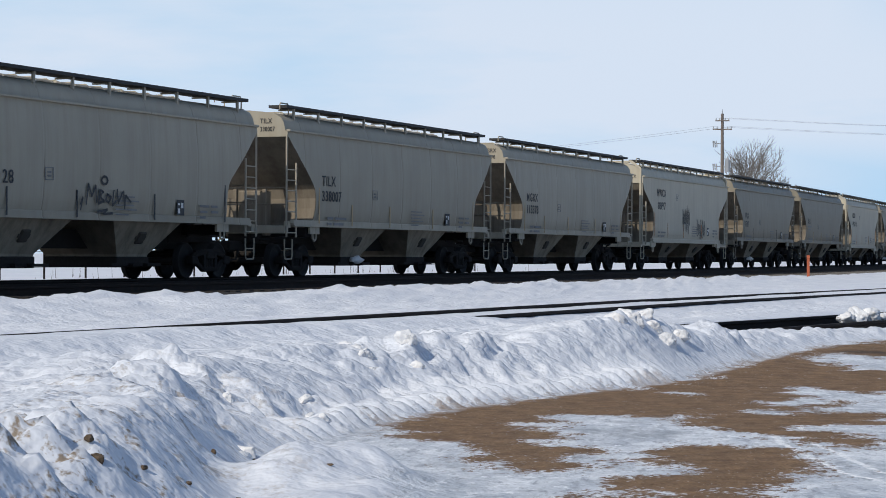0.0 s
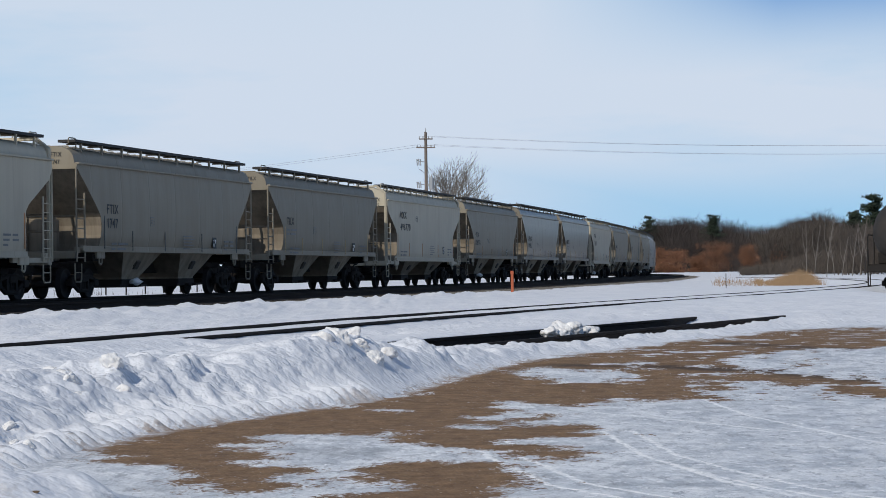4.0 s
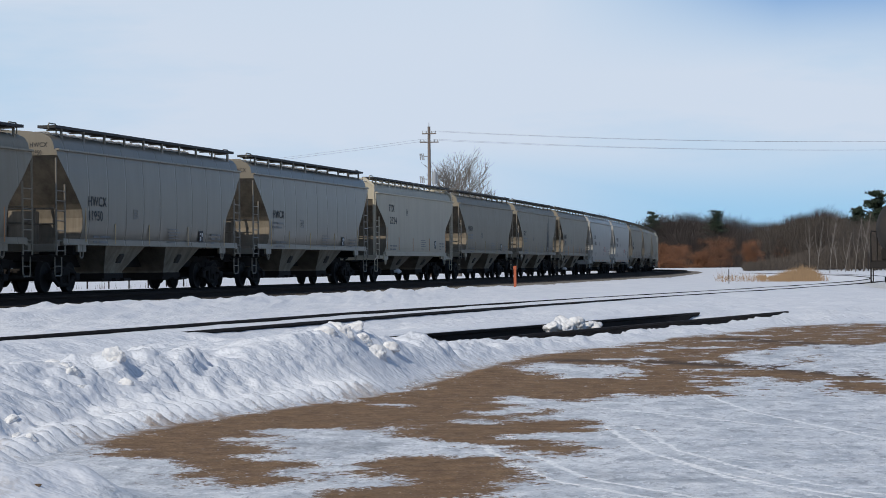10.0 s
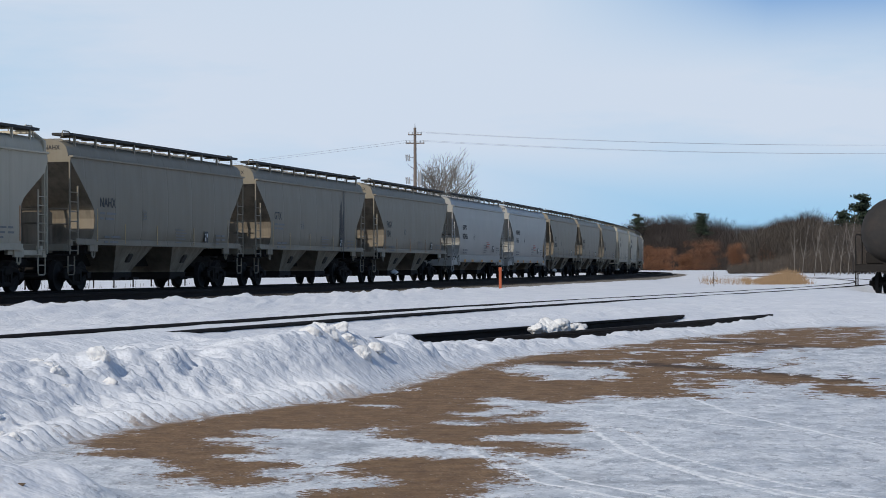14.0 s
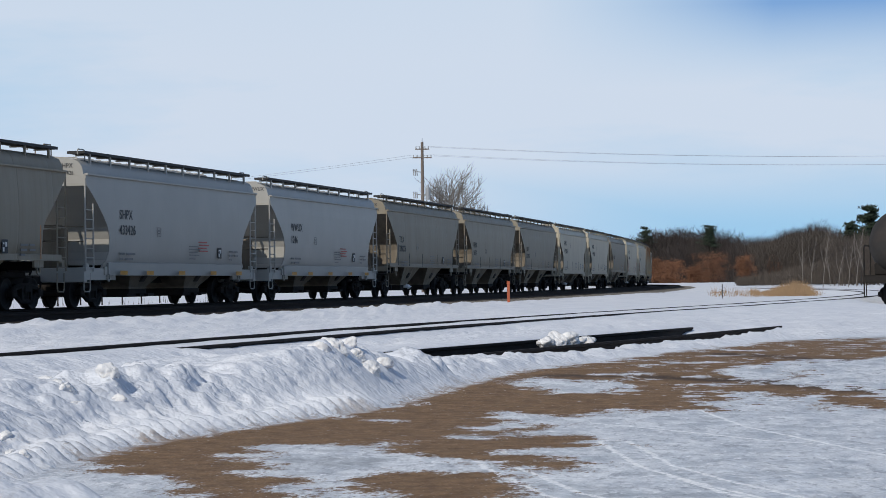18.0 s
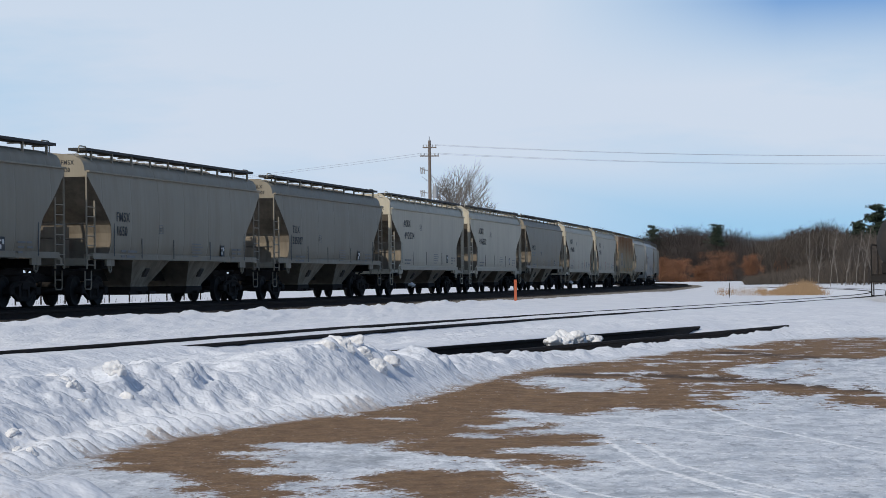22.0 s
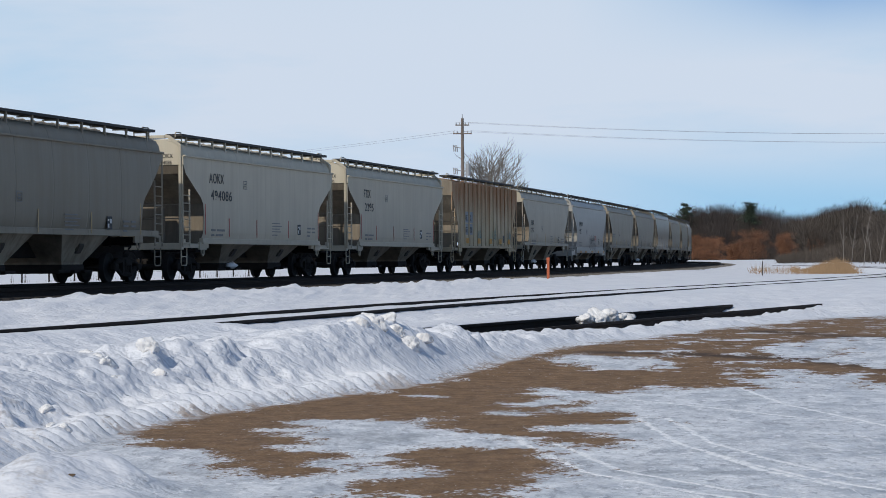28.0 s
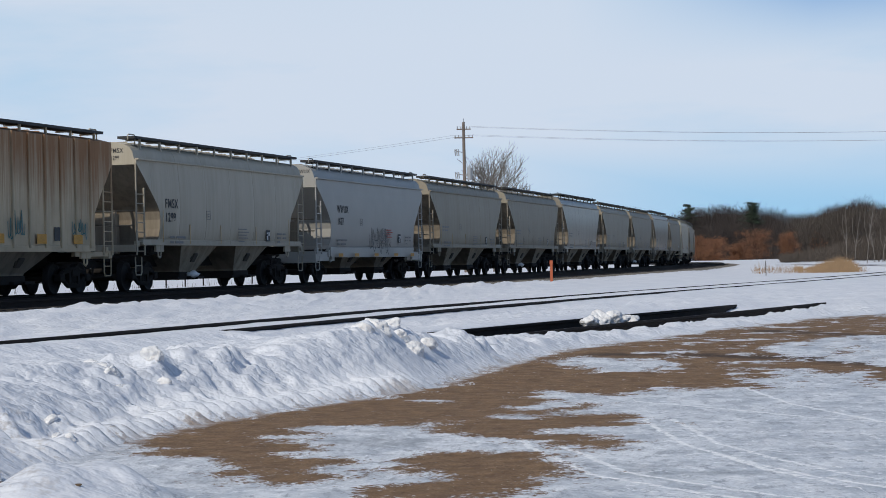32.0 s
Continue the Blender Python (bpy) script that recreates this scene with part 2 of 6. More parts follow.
GREY = car_paint("grey_car_paint", (0.285, 0.254, 0.197), 0.5, (0.20, 0.155, 0.105), 0.4, seam_depth=0.3)
LIGHT = car_paint("light_grey_car_paint", (0.415, 0.375, 0.296), 0.5, (0.28, 0.225, 0.16), 0.4, seam_depth=0.3)
GLOSS = car_paint("glossy_grey_car_paint", (0.235, 0.21, 0.167), 0.33, (0.15, 0.125, 0.095), 0.4, seam=1.5, seam_depth=0.4)
PALE = car_paint("pale_car_paint", (0.50, 0.452, 0.352), 0.5, (0.34, 0.285, 0.21), 0.35, seam=2.8, seam_depth=0.15)
WHITE = car_paint("white_car_paint", (0.385, 0.375, 0.345), 0.4, (0.36, 0.34, 0.31), 0.25, seam=3.0, seam_depth=0.05)
RUSTY = car_paint("rusty_car_paint", (0.52, 0.43, 0.30), 0.85, (0.27, 0.125, 0.055), 0.85, seam=1.0, seam_depth=0.1, vary=0.15, rust_from=1.7)
# brown grime, and the shade of the car ends put into the colour
GRIME_SHADE = car_paint("grime_and_shade_paint", (0.24, 0.205, 0.158), 0.85, (0.10, 0.078, 0.057), 0.7, seam=9.0, seam_depth=0.02, vary=0.2)
BAYPAINT = car_paint("dusty_bay_paint", (0.31, 0.27, 0.205), 0.8, (0.11, 0.082, 0.058), 0.75, seam=9.0, seam_depth=0.02, vary=0.25)
ROOFWALK = mat("dark_walkway_grating", (0.035, 0.035, 0.036), 0.7, 0.3, 0.2, 6, 0.1)
GEAR = mat("grimy_black_steel", (0.022, 0.0195, 0.018), 0.85, 0.0, 0.35, 4, 0.2, (0.03, 0.022, 0.016), 0.3)
SOOT = mat("sooty_casting", (0.05, 0.042, 0.033), 0.9, 0.0, 0.35, 5, 0.2)
WHEEL = mat("oily_wheel_steel", (0.017, 0.016, 0.0155), 0.7, 0.0, 0.3, 5, 0.1)
RAILSTEEL = mat("rusty_rail_steel", (0.018, 0.014, 0.0125), 0.8, 0.0, 0.3, 5, 0.15, (0.045, 0.027, 0.018), 0.5)
TIE = mat("creosoted_timber", (0.022, 0.019, 0.017), 0.9, 0, 0.35, 5, 0.3)
for dull in (GEAR, WHEEL, RAILSTEEL):
    dull.node_tree.nodes["Principled BSDF"].inputs["Specular IOR Level"].default_value = 0.2
BLACK = mat("black_lettering", (0.025, 0.025, 0.028), 0.6, 0, 0.1, 4, 0)
FADED = mat("faded_lettering", (0.20, 0.20, 0.20), 0.7, 0, 0.2, 6, 0)
RED = mat("red_lettering", (0.42, 0.10, 0.08), 0.7, 0, 0.2, 6, 0)
ORANGE = mat("orange_reflector", (0.50, 0.20, 0.05), 0.5, 0, 0.25, 8, 0)
AMBER = mat("amber_reflector", (0.60, 0.29, 0.03), 0.6, 0, 0.3, 5, 0)
YELLOW = mat("yellow_reflector", (0.46, 0.31, 0.13), 0.5, 0, 0.2, 8, 0)
BLUE = mat("faded_blue_patch", (0.24, 0.265, 0.29), 0.7, 0, 0.15, 6, 0)
TEAL = mat("teal_spray_paint", (0.06, 0.17, 0.17), 0.6, 0, 0.2, 6, 0)
STENCIL = mat("white_stencil", (0.72, 0.72, 0.70), 0.6, 0, 0.1, 6, 0)
POSTPAINT = mat("orange_post_plastic", (0.42, 0.10, 0.04), 0.6, 0, 0.12, 6, 0.05)
POLEWOOD = mat("weathered_pole_wood", (0.16, 0.13, 0.11), 0.9, 0, 0.25, 3, 0.3, stretch=(1, 1, 0.1))
STEELGREY = mat("grey_steel", (0.35, 0.36, 0.37), 0.5, 0.5, 0.15, 6, 0.05)
WIRE = mat("aluminium_wire", (0.30, 0.31, 0.33), 0.6, 0.3, 0.1, 3, 0)
BARK = mat("grey_bark", (0.17, 0.155, 0.14), 0.95, 0, 0.3, 3, 0.2)
DARKBARK = mat("dark_woodland_bark", (0.047, 0.038, 0.034), 0.95, 0, 0.4, 0.3, 0)
MIDBARK = mat("grey_woodland_bark", (0.074, 0.061, 0.051), 0.95, 0, 0.4, 0.3, 0)
BIRCH = mat("pale_birch_bark", (0.18, 0.16, 0.14), 0.9, 0, 0.35, 1.5, 0.1)
RUST_LEAF = mat("dry_oak_leaf", (0.19, 0.085, 0.042), 0.9, 0, 0.5, 1.2, 0, spread=0.2)
NEEDLE = mat("pine_needles", (0.022, 0.036, 0.020), 0.9, 0, 0.5, 1.5, 0)
STRAW = mat("dry_straw_grass", (0.29, 0.19, 0.105), 0.9, 0, 0.4, 1.0, 0)
TANKPAINT = mat("sooty_tank_paint", (0.022, 0.020, 0.019), 0.8, 0.0, 0.3, 1.2, 0.1, (0.06, 0.04, 0.03), 0.4)
DIRTCLOD = mat("frozen_mud", (0.10, 0.07, 0.045), 0.95, 0, 0.4, 10, 0.5)
SNOW = mat("snow_clod", (0.80, 0.80, 0.80), 0.8, 0, 0.07, 6, 0.8, (0.50, 0.44, 0.37), 0.35)


# ---- track lines ----
def main_line():
    """The near side of the train's way: arc length, x, y and heading (radians to the right of +Y)."""
    s = np.arange(-560.0, 460.0, 1.0)
    k = np.where(s > -60, 0.000537, 0.0) + np.clip(s - 149, 0, 80) / 80 * 0.000666
    h = -np.cumsum(k)
    i = int(np.argmin(np.abs(s)))
    h = h - h[i] + 0.23785
    x, y = np.cumsum(np.sin(h)), np.cumsum(np.cos(h))
    return s, x - x[i] - 11.799, y - y[i] + 60.84, h


LS, LX, LY, LH = main_line()
RAIL_Z, SIDING_Z, STUB_Z = 0.565, 0.40, 0.30


def on_main(s, off):
    """A point off metres to the right of the train's near side, and the heading there."""
    h = float(np.interp(s, LS, LH))
    return float(np.interp(s, LS, LX)) + off * math.cos(h), float(np.interp(s, LS, LY)) - off * math.sin(h), h


TRAIN_OFF, EMPTY_OFF = -1.6, 2.75
SIDING_Y = np.array([-120, 0, 28, 40, 54, 63, 74, 88, 105, 117, 132, 150, 175, 220])
SIDING_X = np.array([-46.0, -12.2, -4.4, -1.1, 3.5, 6.7, 10.6, 15.3, 20.3, 23.2, 26.0, 28.3, 30.0, 29.0])
TOE_Y = np.array([-40, 0, 9.6, 10.9, 12.6, 14, 15.5, 16.8, 18.3, 19.7, 21.0, 23.4, 25.2, 27.3, 29.2, 32.8, 34.5, 37.3, 39.2, 42, 48, 4000])
TOE_X = np.array([-2.0, -2.0, -2.2, -2.4, -2.7, -2.65, -2.5, -2.3, -1.8, -1.2, -0.6, 0.0, 0.5, 1.2, 2.3, 3.9, 4.8, 5.8, 7.8, 12, 40, 4000])


def smooth(a, b, v):
    t = np.clip((v - a) / (b - a), 0, 1)
    return t * t * (3 - 2 * t)


def value_noise(x, y, seed):
    """Smooth noise from 0 to 1 on the plane."""
    def h(i, j):
        v = np.sin(i * 127.1 + j * 311.7 + seed * 74.7) * 43758.5453
        return v - np.floor(v)
    i, j = np.floor(x), np.floor(y)
    u, v = x - i, y - j
    u, v = u * u * (3 - 2 * u), v * v * (3 - 2 * v)
    return (h(i, j) * (1 - u) + h(i + 1, j) * u) * (1 - v) + (h(i, j + 1) * (1 - u) + h(i + 1, j + 1) * u) * v


def fractal(x, y, scale, seed, octaves=4):
    total, amp, norm = 0, 1.0, 0
    for o in range(octaves):
        total = total + amp * value_noise(x * scale * 2 ** o, y * scale * 2 ** o, seed + o)
        norm += amp
        amp *= 0.5
    return total / norm


def stub_side(x, y):
    """Distance to the right of the stub track's far rail, and distance along it."""
    h = radians(22.77)
    dx, dy = x - (-0.7), y - 29.2
    return dx * math.cos(h) - dy * math.sin(h), dx * math.sin(h) + dy * math.cos(h)


HEAPS = ((-2.0, 11.5, 0.20, 0.30), (-2.25, 10.9, 0.17, 0.30), (-1.72, 10.5, 0.10, 0.26), (-1.95, 9.9, 0.09, 0.3))
CREST_Y = np.array([0, 8, 9.5, 11, 13, 15, 17, 19, 22, 25, 28, 33, 40])
CREST_D = np.array([0.7, 0.65, 0.5, 0.42, 0.62, 0.95, 0.95, 0.8, 0.6, 0.5, 0.4, 0.4, 0.5])
CREST_Z = np.array([0.42, 0.45, 0.46, 0.47, 0.45, 0.50, 0.47, 0.46, 0.50, 0.34, 0.24, 0.20, 0.20])


def ground_height(x, y):
    p_main = (x - np.interp(y, LY, LX)) * np.cos(np.interp(y, LY, LH))
    p_sid = (x - np.interp(y, SIDING_Y, SIDING_X)) * 0.95
    d = (np.interp(y, TOE_Y, TOE_X) - x) * 0.82
    # snow field with low drifts
    z = 0.22 + 0.10 * (fractal(x, y, 0.25, 3) - 0.5)
    z = z + 0.05 * (fractal(x, y, 1.3, 8) - 0.5)
    z = z + smooth(200, 600, y) * 0.5
    z = z - smooth(70, 100, y) * smooth(14, 19, x) * (1 - smooth(150, 220, y)) * 0.28
    # snow thrown up beside the tracks
    bank = np.exp(-((p_main - 7.2) / 1.7) ** 2) * (0.23 + 0.13 * (fractal(x, y, 0.35, 21) - 0.5)) * (1 - 0.75 * smooth(75, 110, y))
    z = z + bank + np.exp(-((p_main - 6.8) / 2.0) ** 2) * ((fractal(x, y, 1.2, 24) - 0.5) * 0.30 + (fractal(x, y, 3.4, 27, 3) - 0.5) * 0.16)
    z = z + 0.10 * np.exp(-(np.abs(np.abs(p_sid) - 2.2) / 0.9) ** 2) * fractal(x, y, 0.6, 31)
    near_siding = np.exp(-(p_sid / (1.15 + 0.45 * smooth(40, 60, y))) ** 4)
    z = z * (1 - near_siding) + near_siding * (SIDING_Z - 0.035 + 0.024 * smooth(40, 60, y) + 0.035 * (fractal(x, y, 0.5, 12) - 0.5))
    z = z + 0.09 * np.exp(-((p_sid - 0.95) / 0.55) ** 2) * smooth(31, 27, y) + 0.05 * np.exp(-(p_sid / 1.2) ** 2) * smooth(27, 22, y)
    z = z + smooth(5.5, 7.0, p_main) * (fractal(x, y, 1.8, 28, 3) - 0.5) * 0.10 * (1 - smooth(60, 110, y)) * (1 - near_siding)
    crust = np.abs(fractal(x, y, 1.3, 81, 4) - 0.5) * 2
    z = z + smooth(5.8, 7.5, p_main) * (1 - near_siding) * (1 - smooth(55, 90, y)) * ((0.3 - crust) * 0.12 + (fractal(x, y, 4.5, 84, 2) - 0.5) * 0.06)
    # ballast of the two main tracks
    wide = 0.35 * smooth(90, 70, y) + 0.45 * smooth(56, 44, y)
    bed = smooth(-7.5, -5.0, p_main) * (1 - smooth(4.7 + wide, 6.2 + wide, p_main))
    z = z * (1 - bed) + bed * (RAIL_Z - 0.20)
    # the plough's bank at the edge of the yard: a steep face, a crest, and a flat back towards the tracks
    lot = 0.18 * smooth(19, 31, y) + 0.012 * (fractal(x, y, 0.6, 61) - 0.5) + 0.008 * (fractal(x, y, 3.0, 66) - 0.5)
    # heaps of ploughed snow inside the yard's corner
    for hx, hy, hh, hr in HEAPS:
        lot = lot + hh * np.exp(-(((x - hx) / hr) ** 2 + ((y - hy) / (hr * 1.6)) ** 2)) * (0.6 + 0.8 * fractal(x, y, 3.5, 71, 3))
    wander = fractal(x, y, 0.7, 40, 3)
    crest = np.interp(y, CREST_Y, CREST_D) * (0.75 + 0.5 * wander)
    top = np.interp(y, CREST_Y, CREST_Z) + 0.10 * (fractal(x, y, 0.8, 43, 3) - 0.5) + 0.07 * (fractal(x, y, 2.0, 46, 2) - 0.5)
    field = np.maximum(z, 0.1)
    back = np.exp(-(np.maximum(d - crest, 0) / 1.5) ** 2) * (1 - smooth(34, 42, y))
    up = np.clip(d / crest, 0, 1)
    face = 0.45 * up + 0.55 * smooth(0, 1, up)
    ridge = field * (1 - back) + np.maximum(top, field) * back
    bank_z = np.where(d < crest, lot + (ridge - lot) * face, ridge)
    # crumbs, slumps and broken edges
    lumps = np.abs(fractal(x, y, 2.4, 51, 4) - 0.5) * 2
    plate = fractal(x, y, 2.2, 54, 3) * 6
    plate = (np.floor(plate) + smooth(0.25, 0.7, plate - np.floor(plate))) / 6
    chip = fractal(x, y, 5.5, 58, 2) * 5
    chip = (np.floor(chip) + smooth(0.30, 0.65, chip - np.floor(chip))) / 5
    rough_snow = (0.3 - lumps) * 0.09 + (plate - 0.5) * 0.08 + (chip - 0.5) * 0.085 + (fractal(x, y, 9, 57, 2) - 0.5) * 0.07
    rough_snow = rough_snow * (0.5 + 0.8 * smooth(0.4, 0.62, fractal(x, y, 0.55, 48, 2)))
    rough_snow = rough_snow * np.exp(-((d - 0.7) / 1.5) ** 2) * smooth(0.02, 0.35, d) * (1 - 0.6 * smooth(24, 30, y))
    rough_snow = rough_snow * (1 + 0.5 * np.exp(-((d - crest) / 0.28) ** 2))
    peak = np.exp(-((y - 22.2) / 1.3) ** 2) * np.exp(-((d - 0.62) / 0.4) ** 2) * 0.12
    bank_z = bank_z + rough_snow + peak
    # cleats of the plough's tyres along the bank's foot
    notch = (x * 0.42 + y * 0.91) / 0.21 + d * 1.2
    notch = notch - np.floor(notch)
    cleat = np.exp(-((d - 0.12) / 0.10) ** 2) * smooth(13, 14.5, y) * (1 - smooth(20.5, 22, y)) * smooth(0.0, 0.7, notch) * (1 - smooth(0.72, 1.0, notch))
    out = np.where(d > 0, bank_z + 0.085 * cleat * (0.4 + fractal(x, y, 0.8, 59, 2)), lot)
    # the trench in which the stub track lies
    q, v = stub_side(x, y)
    berm = np.exp(-(((q - 2.0) / 0.33) ** 2)) * smooth(-3, 0, v)
    out = np.maximum(out, berm * (STUB_Z - 0.14 + 0.12 * (fractal(x, y, 1.5, 90) - 0.5) + 0.16 * (fractal(x, y, 3.5, 92, 3) - 0.5) + 0.12 * smooth(11.5, 14.5, v)))
    behind = np.exp(-(((q + 0.6) / 0.6) ** 4)) * smooth(-3, 0, v) * (1 - smooth(16, 19, v))
    out = out * (1 - behind) + (STUB_Z + 0.02) * behind
    trench = smooth(-0.10, -0.04, q) * (1 - smooth(1.60, 1.72, q)) * smooth(-0.5, 0.5, v) * (1 - smooth(12.0, 15.0, v))
    out = out * (1 - trench) + np.minimum(out, STUB_Z - 0.26) * trench
    return out


def inside(x, y, poly):
    """Signed distance to a polygon, positive inside."""
    px, py = np.array(poly).T
    best, odd = np.full(x.shape, 1e9), np.zeros(x.shape, bool)
    for i in range(len(px)):
        ax, ay, bx, by = px[i - 1], py[i - 1], px[i], py[i]
        t = np.clip(((x - ax) * (bx - ax) + (y - ay) * (by - ay)) / ((bx - ax) ** 2 + (by - ay) ** 2 + 1e-9), 0, 1)
        best = np.minimum(best, np.hypot(x - ax - t * (bx - ax), y - ay - t * (by - ay)))
        cross = ((ay > y) != (by > y)) & (x < (bx - ax) * (y - ay) / (by - ay + 1e-12) + ax)
        odd ^= cross
    return np.where(odd, best, -best)


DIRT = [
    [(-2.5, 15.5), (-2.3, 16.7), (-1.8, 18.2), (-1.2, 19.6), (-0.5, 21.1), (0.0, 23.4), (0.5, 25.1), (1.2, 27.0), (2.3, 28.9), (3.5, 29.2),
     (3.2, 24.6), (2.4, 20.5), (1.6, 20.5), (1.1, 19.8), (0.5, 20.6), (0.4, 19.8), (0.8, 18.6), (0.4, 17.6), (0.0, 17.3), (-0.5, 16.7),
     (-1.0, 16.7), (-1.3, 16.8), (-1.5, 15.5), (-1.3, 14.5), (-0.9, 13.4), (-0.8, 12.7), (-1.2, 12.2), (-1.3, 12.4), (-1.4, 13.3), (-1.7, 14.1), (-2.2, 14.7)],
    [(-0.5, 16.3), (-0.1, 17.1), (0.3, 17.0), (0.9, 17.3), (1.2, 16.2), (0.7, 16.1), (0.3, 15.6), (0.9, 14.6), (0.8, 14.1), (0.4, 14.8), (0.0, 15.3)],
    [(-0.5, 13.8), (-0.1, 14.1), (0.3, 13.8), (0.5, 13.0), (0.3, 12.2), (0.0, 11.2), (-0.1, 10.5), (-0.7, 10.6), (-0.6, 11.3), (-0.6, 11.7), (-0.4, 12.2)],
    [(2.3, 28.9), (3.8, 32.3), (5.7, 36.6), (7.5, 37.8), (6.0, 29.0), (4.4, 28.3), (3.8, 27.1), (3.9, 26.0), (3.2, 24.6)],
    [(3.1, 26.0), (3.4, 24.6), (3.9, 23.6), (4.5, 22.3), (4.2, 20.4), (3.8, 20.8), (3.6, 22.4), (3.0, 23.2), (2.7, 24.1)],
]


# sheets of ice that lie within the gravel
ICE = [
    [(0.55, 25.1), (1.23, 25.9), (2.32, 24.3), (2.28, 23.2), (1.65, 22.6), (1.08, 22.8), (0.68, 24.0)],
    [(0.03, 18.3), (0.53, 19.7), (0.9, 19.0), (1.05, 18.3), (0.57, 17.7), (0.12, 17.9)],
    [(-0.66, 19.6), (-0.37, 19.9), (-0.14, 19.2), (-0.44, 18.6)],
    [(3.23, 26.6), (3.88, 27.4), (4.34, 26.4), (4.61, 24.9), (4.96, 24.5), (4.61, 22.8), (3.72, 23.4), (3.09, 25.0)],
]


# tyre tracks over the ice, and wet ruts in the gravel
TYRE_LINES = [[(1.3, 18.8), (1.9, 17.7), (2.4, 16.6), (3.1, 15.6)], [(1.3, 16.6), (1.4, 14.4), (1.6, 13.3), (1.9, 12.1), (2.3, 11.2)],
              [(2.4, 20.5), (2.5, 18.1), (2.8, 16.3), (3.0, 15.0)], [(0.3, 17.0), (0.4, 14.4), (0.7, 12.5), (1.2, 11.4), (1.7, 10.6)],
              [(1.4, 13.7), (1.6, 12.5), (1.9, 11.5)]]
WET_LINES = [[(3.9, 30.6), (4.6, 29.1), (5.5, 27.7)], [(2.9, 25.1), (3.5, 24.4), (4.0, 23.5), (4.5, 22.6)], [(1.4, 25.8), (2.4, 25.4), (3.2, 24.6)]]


def to_line(x, y, way):
    """Distance to an open polyline."""
    best = np.full(x.shape, 1e9)
    for (ax, ay), (bx, by) in zip(way, way[1:]):
        t = np.clip(((x - ax) * (bx - ax) + (y - ay) * (by - ay)) / ((bx - ax) ** 2 + (by - ay) ** 2), 0, 1)
        best = np.minimum(best, np.hypot(x - ax - t * (bx - ax), y - ay - t * (by - ay)))
    return best


def ground_material():
    """Snow, packed ice and bare gravel by three masks, broken up by noise at their edges."""
    m = bpy.data.materials.new("winter_ground")
    m.use_nodes = True
    nt = m.node_tree
    n, l = nt.nodes, nt.links
    p = n["Principled BSDF"]
    coord = n.new("ShaderNodeTexCoord")

    def noise_of(scale, detail, rough=0.55, stretch=None):
        q = n.new("ShaderNodeTexNoise")
        q.inputs["Scale"].default_value, q.inputs["Detail"].default_value, q.inputs["Roughness"].default_value = scale, detail, rough
        if stretch:
            mp = n.new("ShaderNodeMapping")
            mp.inputs["Scale"].default_value = stretch
            l.new(coord.outputs["Object"], mp.inputs["Vector"])
            l.new(mp.outputs["Vector"], q.inputs["Vector"])
        else:
            l.new(coord.outputs["Object"], q.inputs["Vector"])
        return q.outputs["Fac"]

    def attr(name):
        q = n.new("ShaderNodeAttribute")
        q.attribute_name = name
        return q.outputs["Fac"]

    def rng(v, a, b, c=0.0, d=1.0):
        q = n.new("ShaderNodeMapRange")
        for key, val in (("From Min", a), ("From Max", b), ("To Min", c), ("To Max", d)):
            q.inputs[key].default_value = val
        l.new(v, q.inputs["Value"])
        return q.outputs["Result"]

    def op(kind, u, v):
        q = n.new("ShaderNodeMath")
        q.operation = kind
        for i, s in enumerate((u, v)):
            if isinstance(s, (int, float)):
                q.inputs[i].default_value = s
            else:
                l.new(s, q.inputs[i])
        return q.outputs["Value"]

    def mixc(f, u, v):
        q = n.new("ShaderNodeMix")
        q.data_type = "RGBA"
        l.new(f, q.inputs["Factor"])
        for key, s in (("A", u), ("B", v)):
            if isinstance(s, tuple):
                q.inputs[key].default_value = (*s, 1)
            else:
                l.new(s, q.inputs[key])
        return q.outputs["Result"]

    broad, mid, fine, grit = noise_of(0.9, 6, 0.6), noise_of(5, 6, 0.6), noise_of(26, 5, 0.6), noise_of(120, 3, 0.6)
    film = noise_of(2.6, 8, 0.72, (0.8, 0.6, 1))
    edge = op("ADD", op("MULTIPLY", op("SUBTRACT", broad, 0.5), 0.8), op("MULTIPLY", op("SUBTRACT", film, 0.5), op("ADD", 1.9, op("MULTIPLY", attr("mixed"), 3.0))))
    edge = op("ADD", edge, op("MULTIPLY", op("SUBTRACT", fine, 0.5), 1.1))
    dirt_f = rng(op("ADD", attr("dirt"), edge), -0.11, -0.02)
    yard_f = rng(op("ADD", attr("yard"), op("MULTIPLY", op("SUBTRACT", mid, 0.5), 0.5)), -0.12, 0.12)
    stones_f = rng(op("ADD", attr("ballast"), op("MULTIPLY", op("SUBTRACT", mid, 0.5), 0.5)), 0.42, 0.55)
    old_f = op("MULTIPLY", attr("soiled"), rng(op("ADD", op("MULTIPLY", mid, 0.5), op("MULTIPLY", fine, 0.5)), 0.52, 0.62))
    snow = mixc(rng(broad, 0.35, 0.7), (0.66, 0.69, 0.745), (0.77, 0.79, 0.83))
    snow = mixc(op("MULTIPLY", old_f, 0.8), snow, (0.30, 0.24, 0.18))
    ice = mixc(rng(noise_of(2.6, 7, 0.7, (1, 0.55, 1)), 0.36, 0.62), (0.44, 0.47, 0.515), (0.80, 0.815, 0.84))
    ice = mixc(rng(noise_of(9, 8, 0.75, (1, 0.35, 1)), 0.53, 0.61, 0, 0.75), ice, (0.27, 0.29, 0.33))
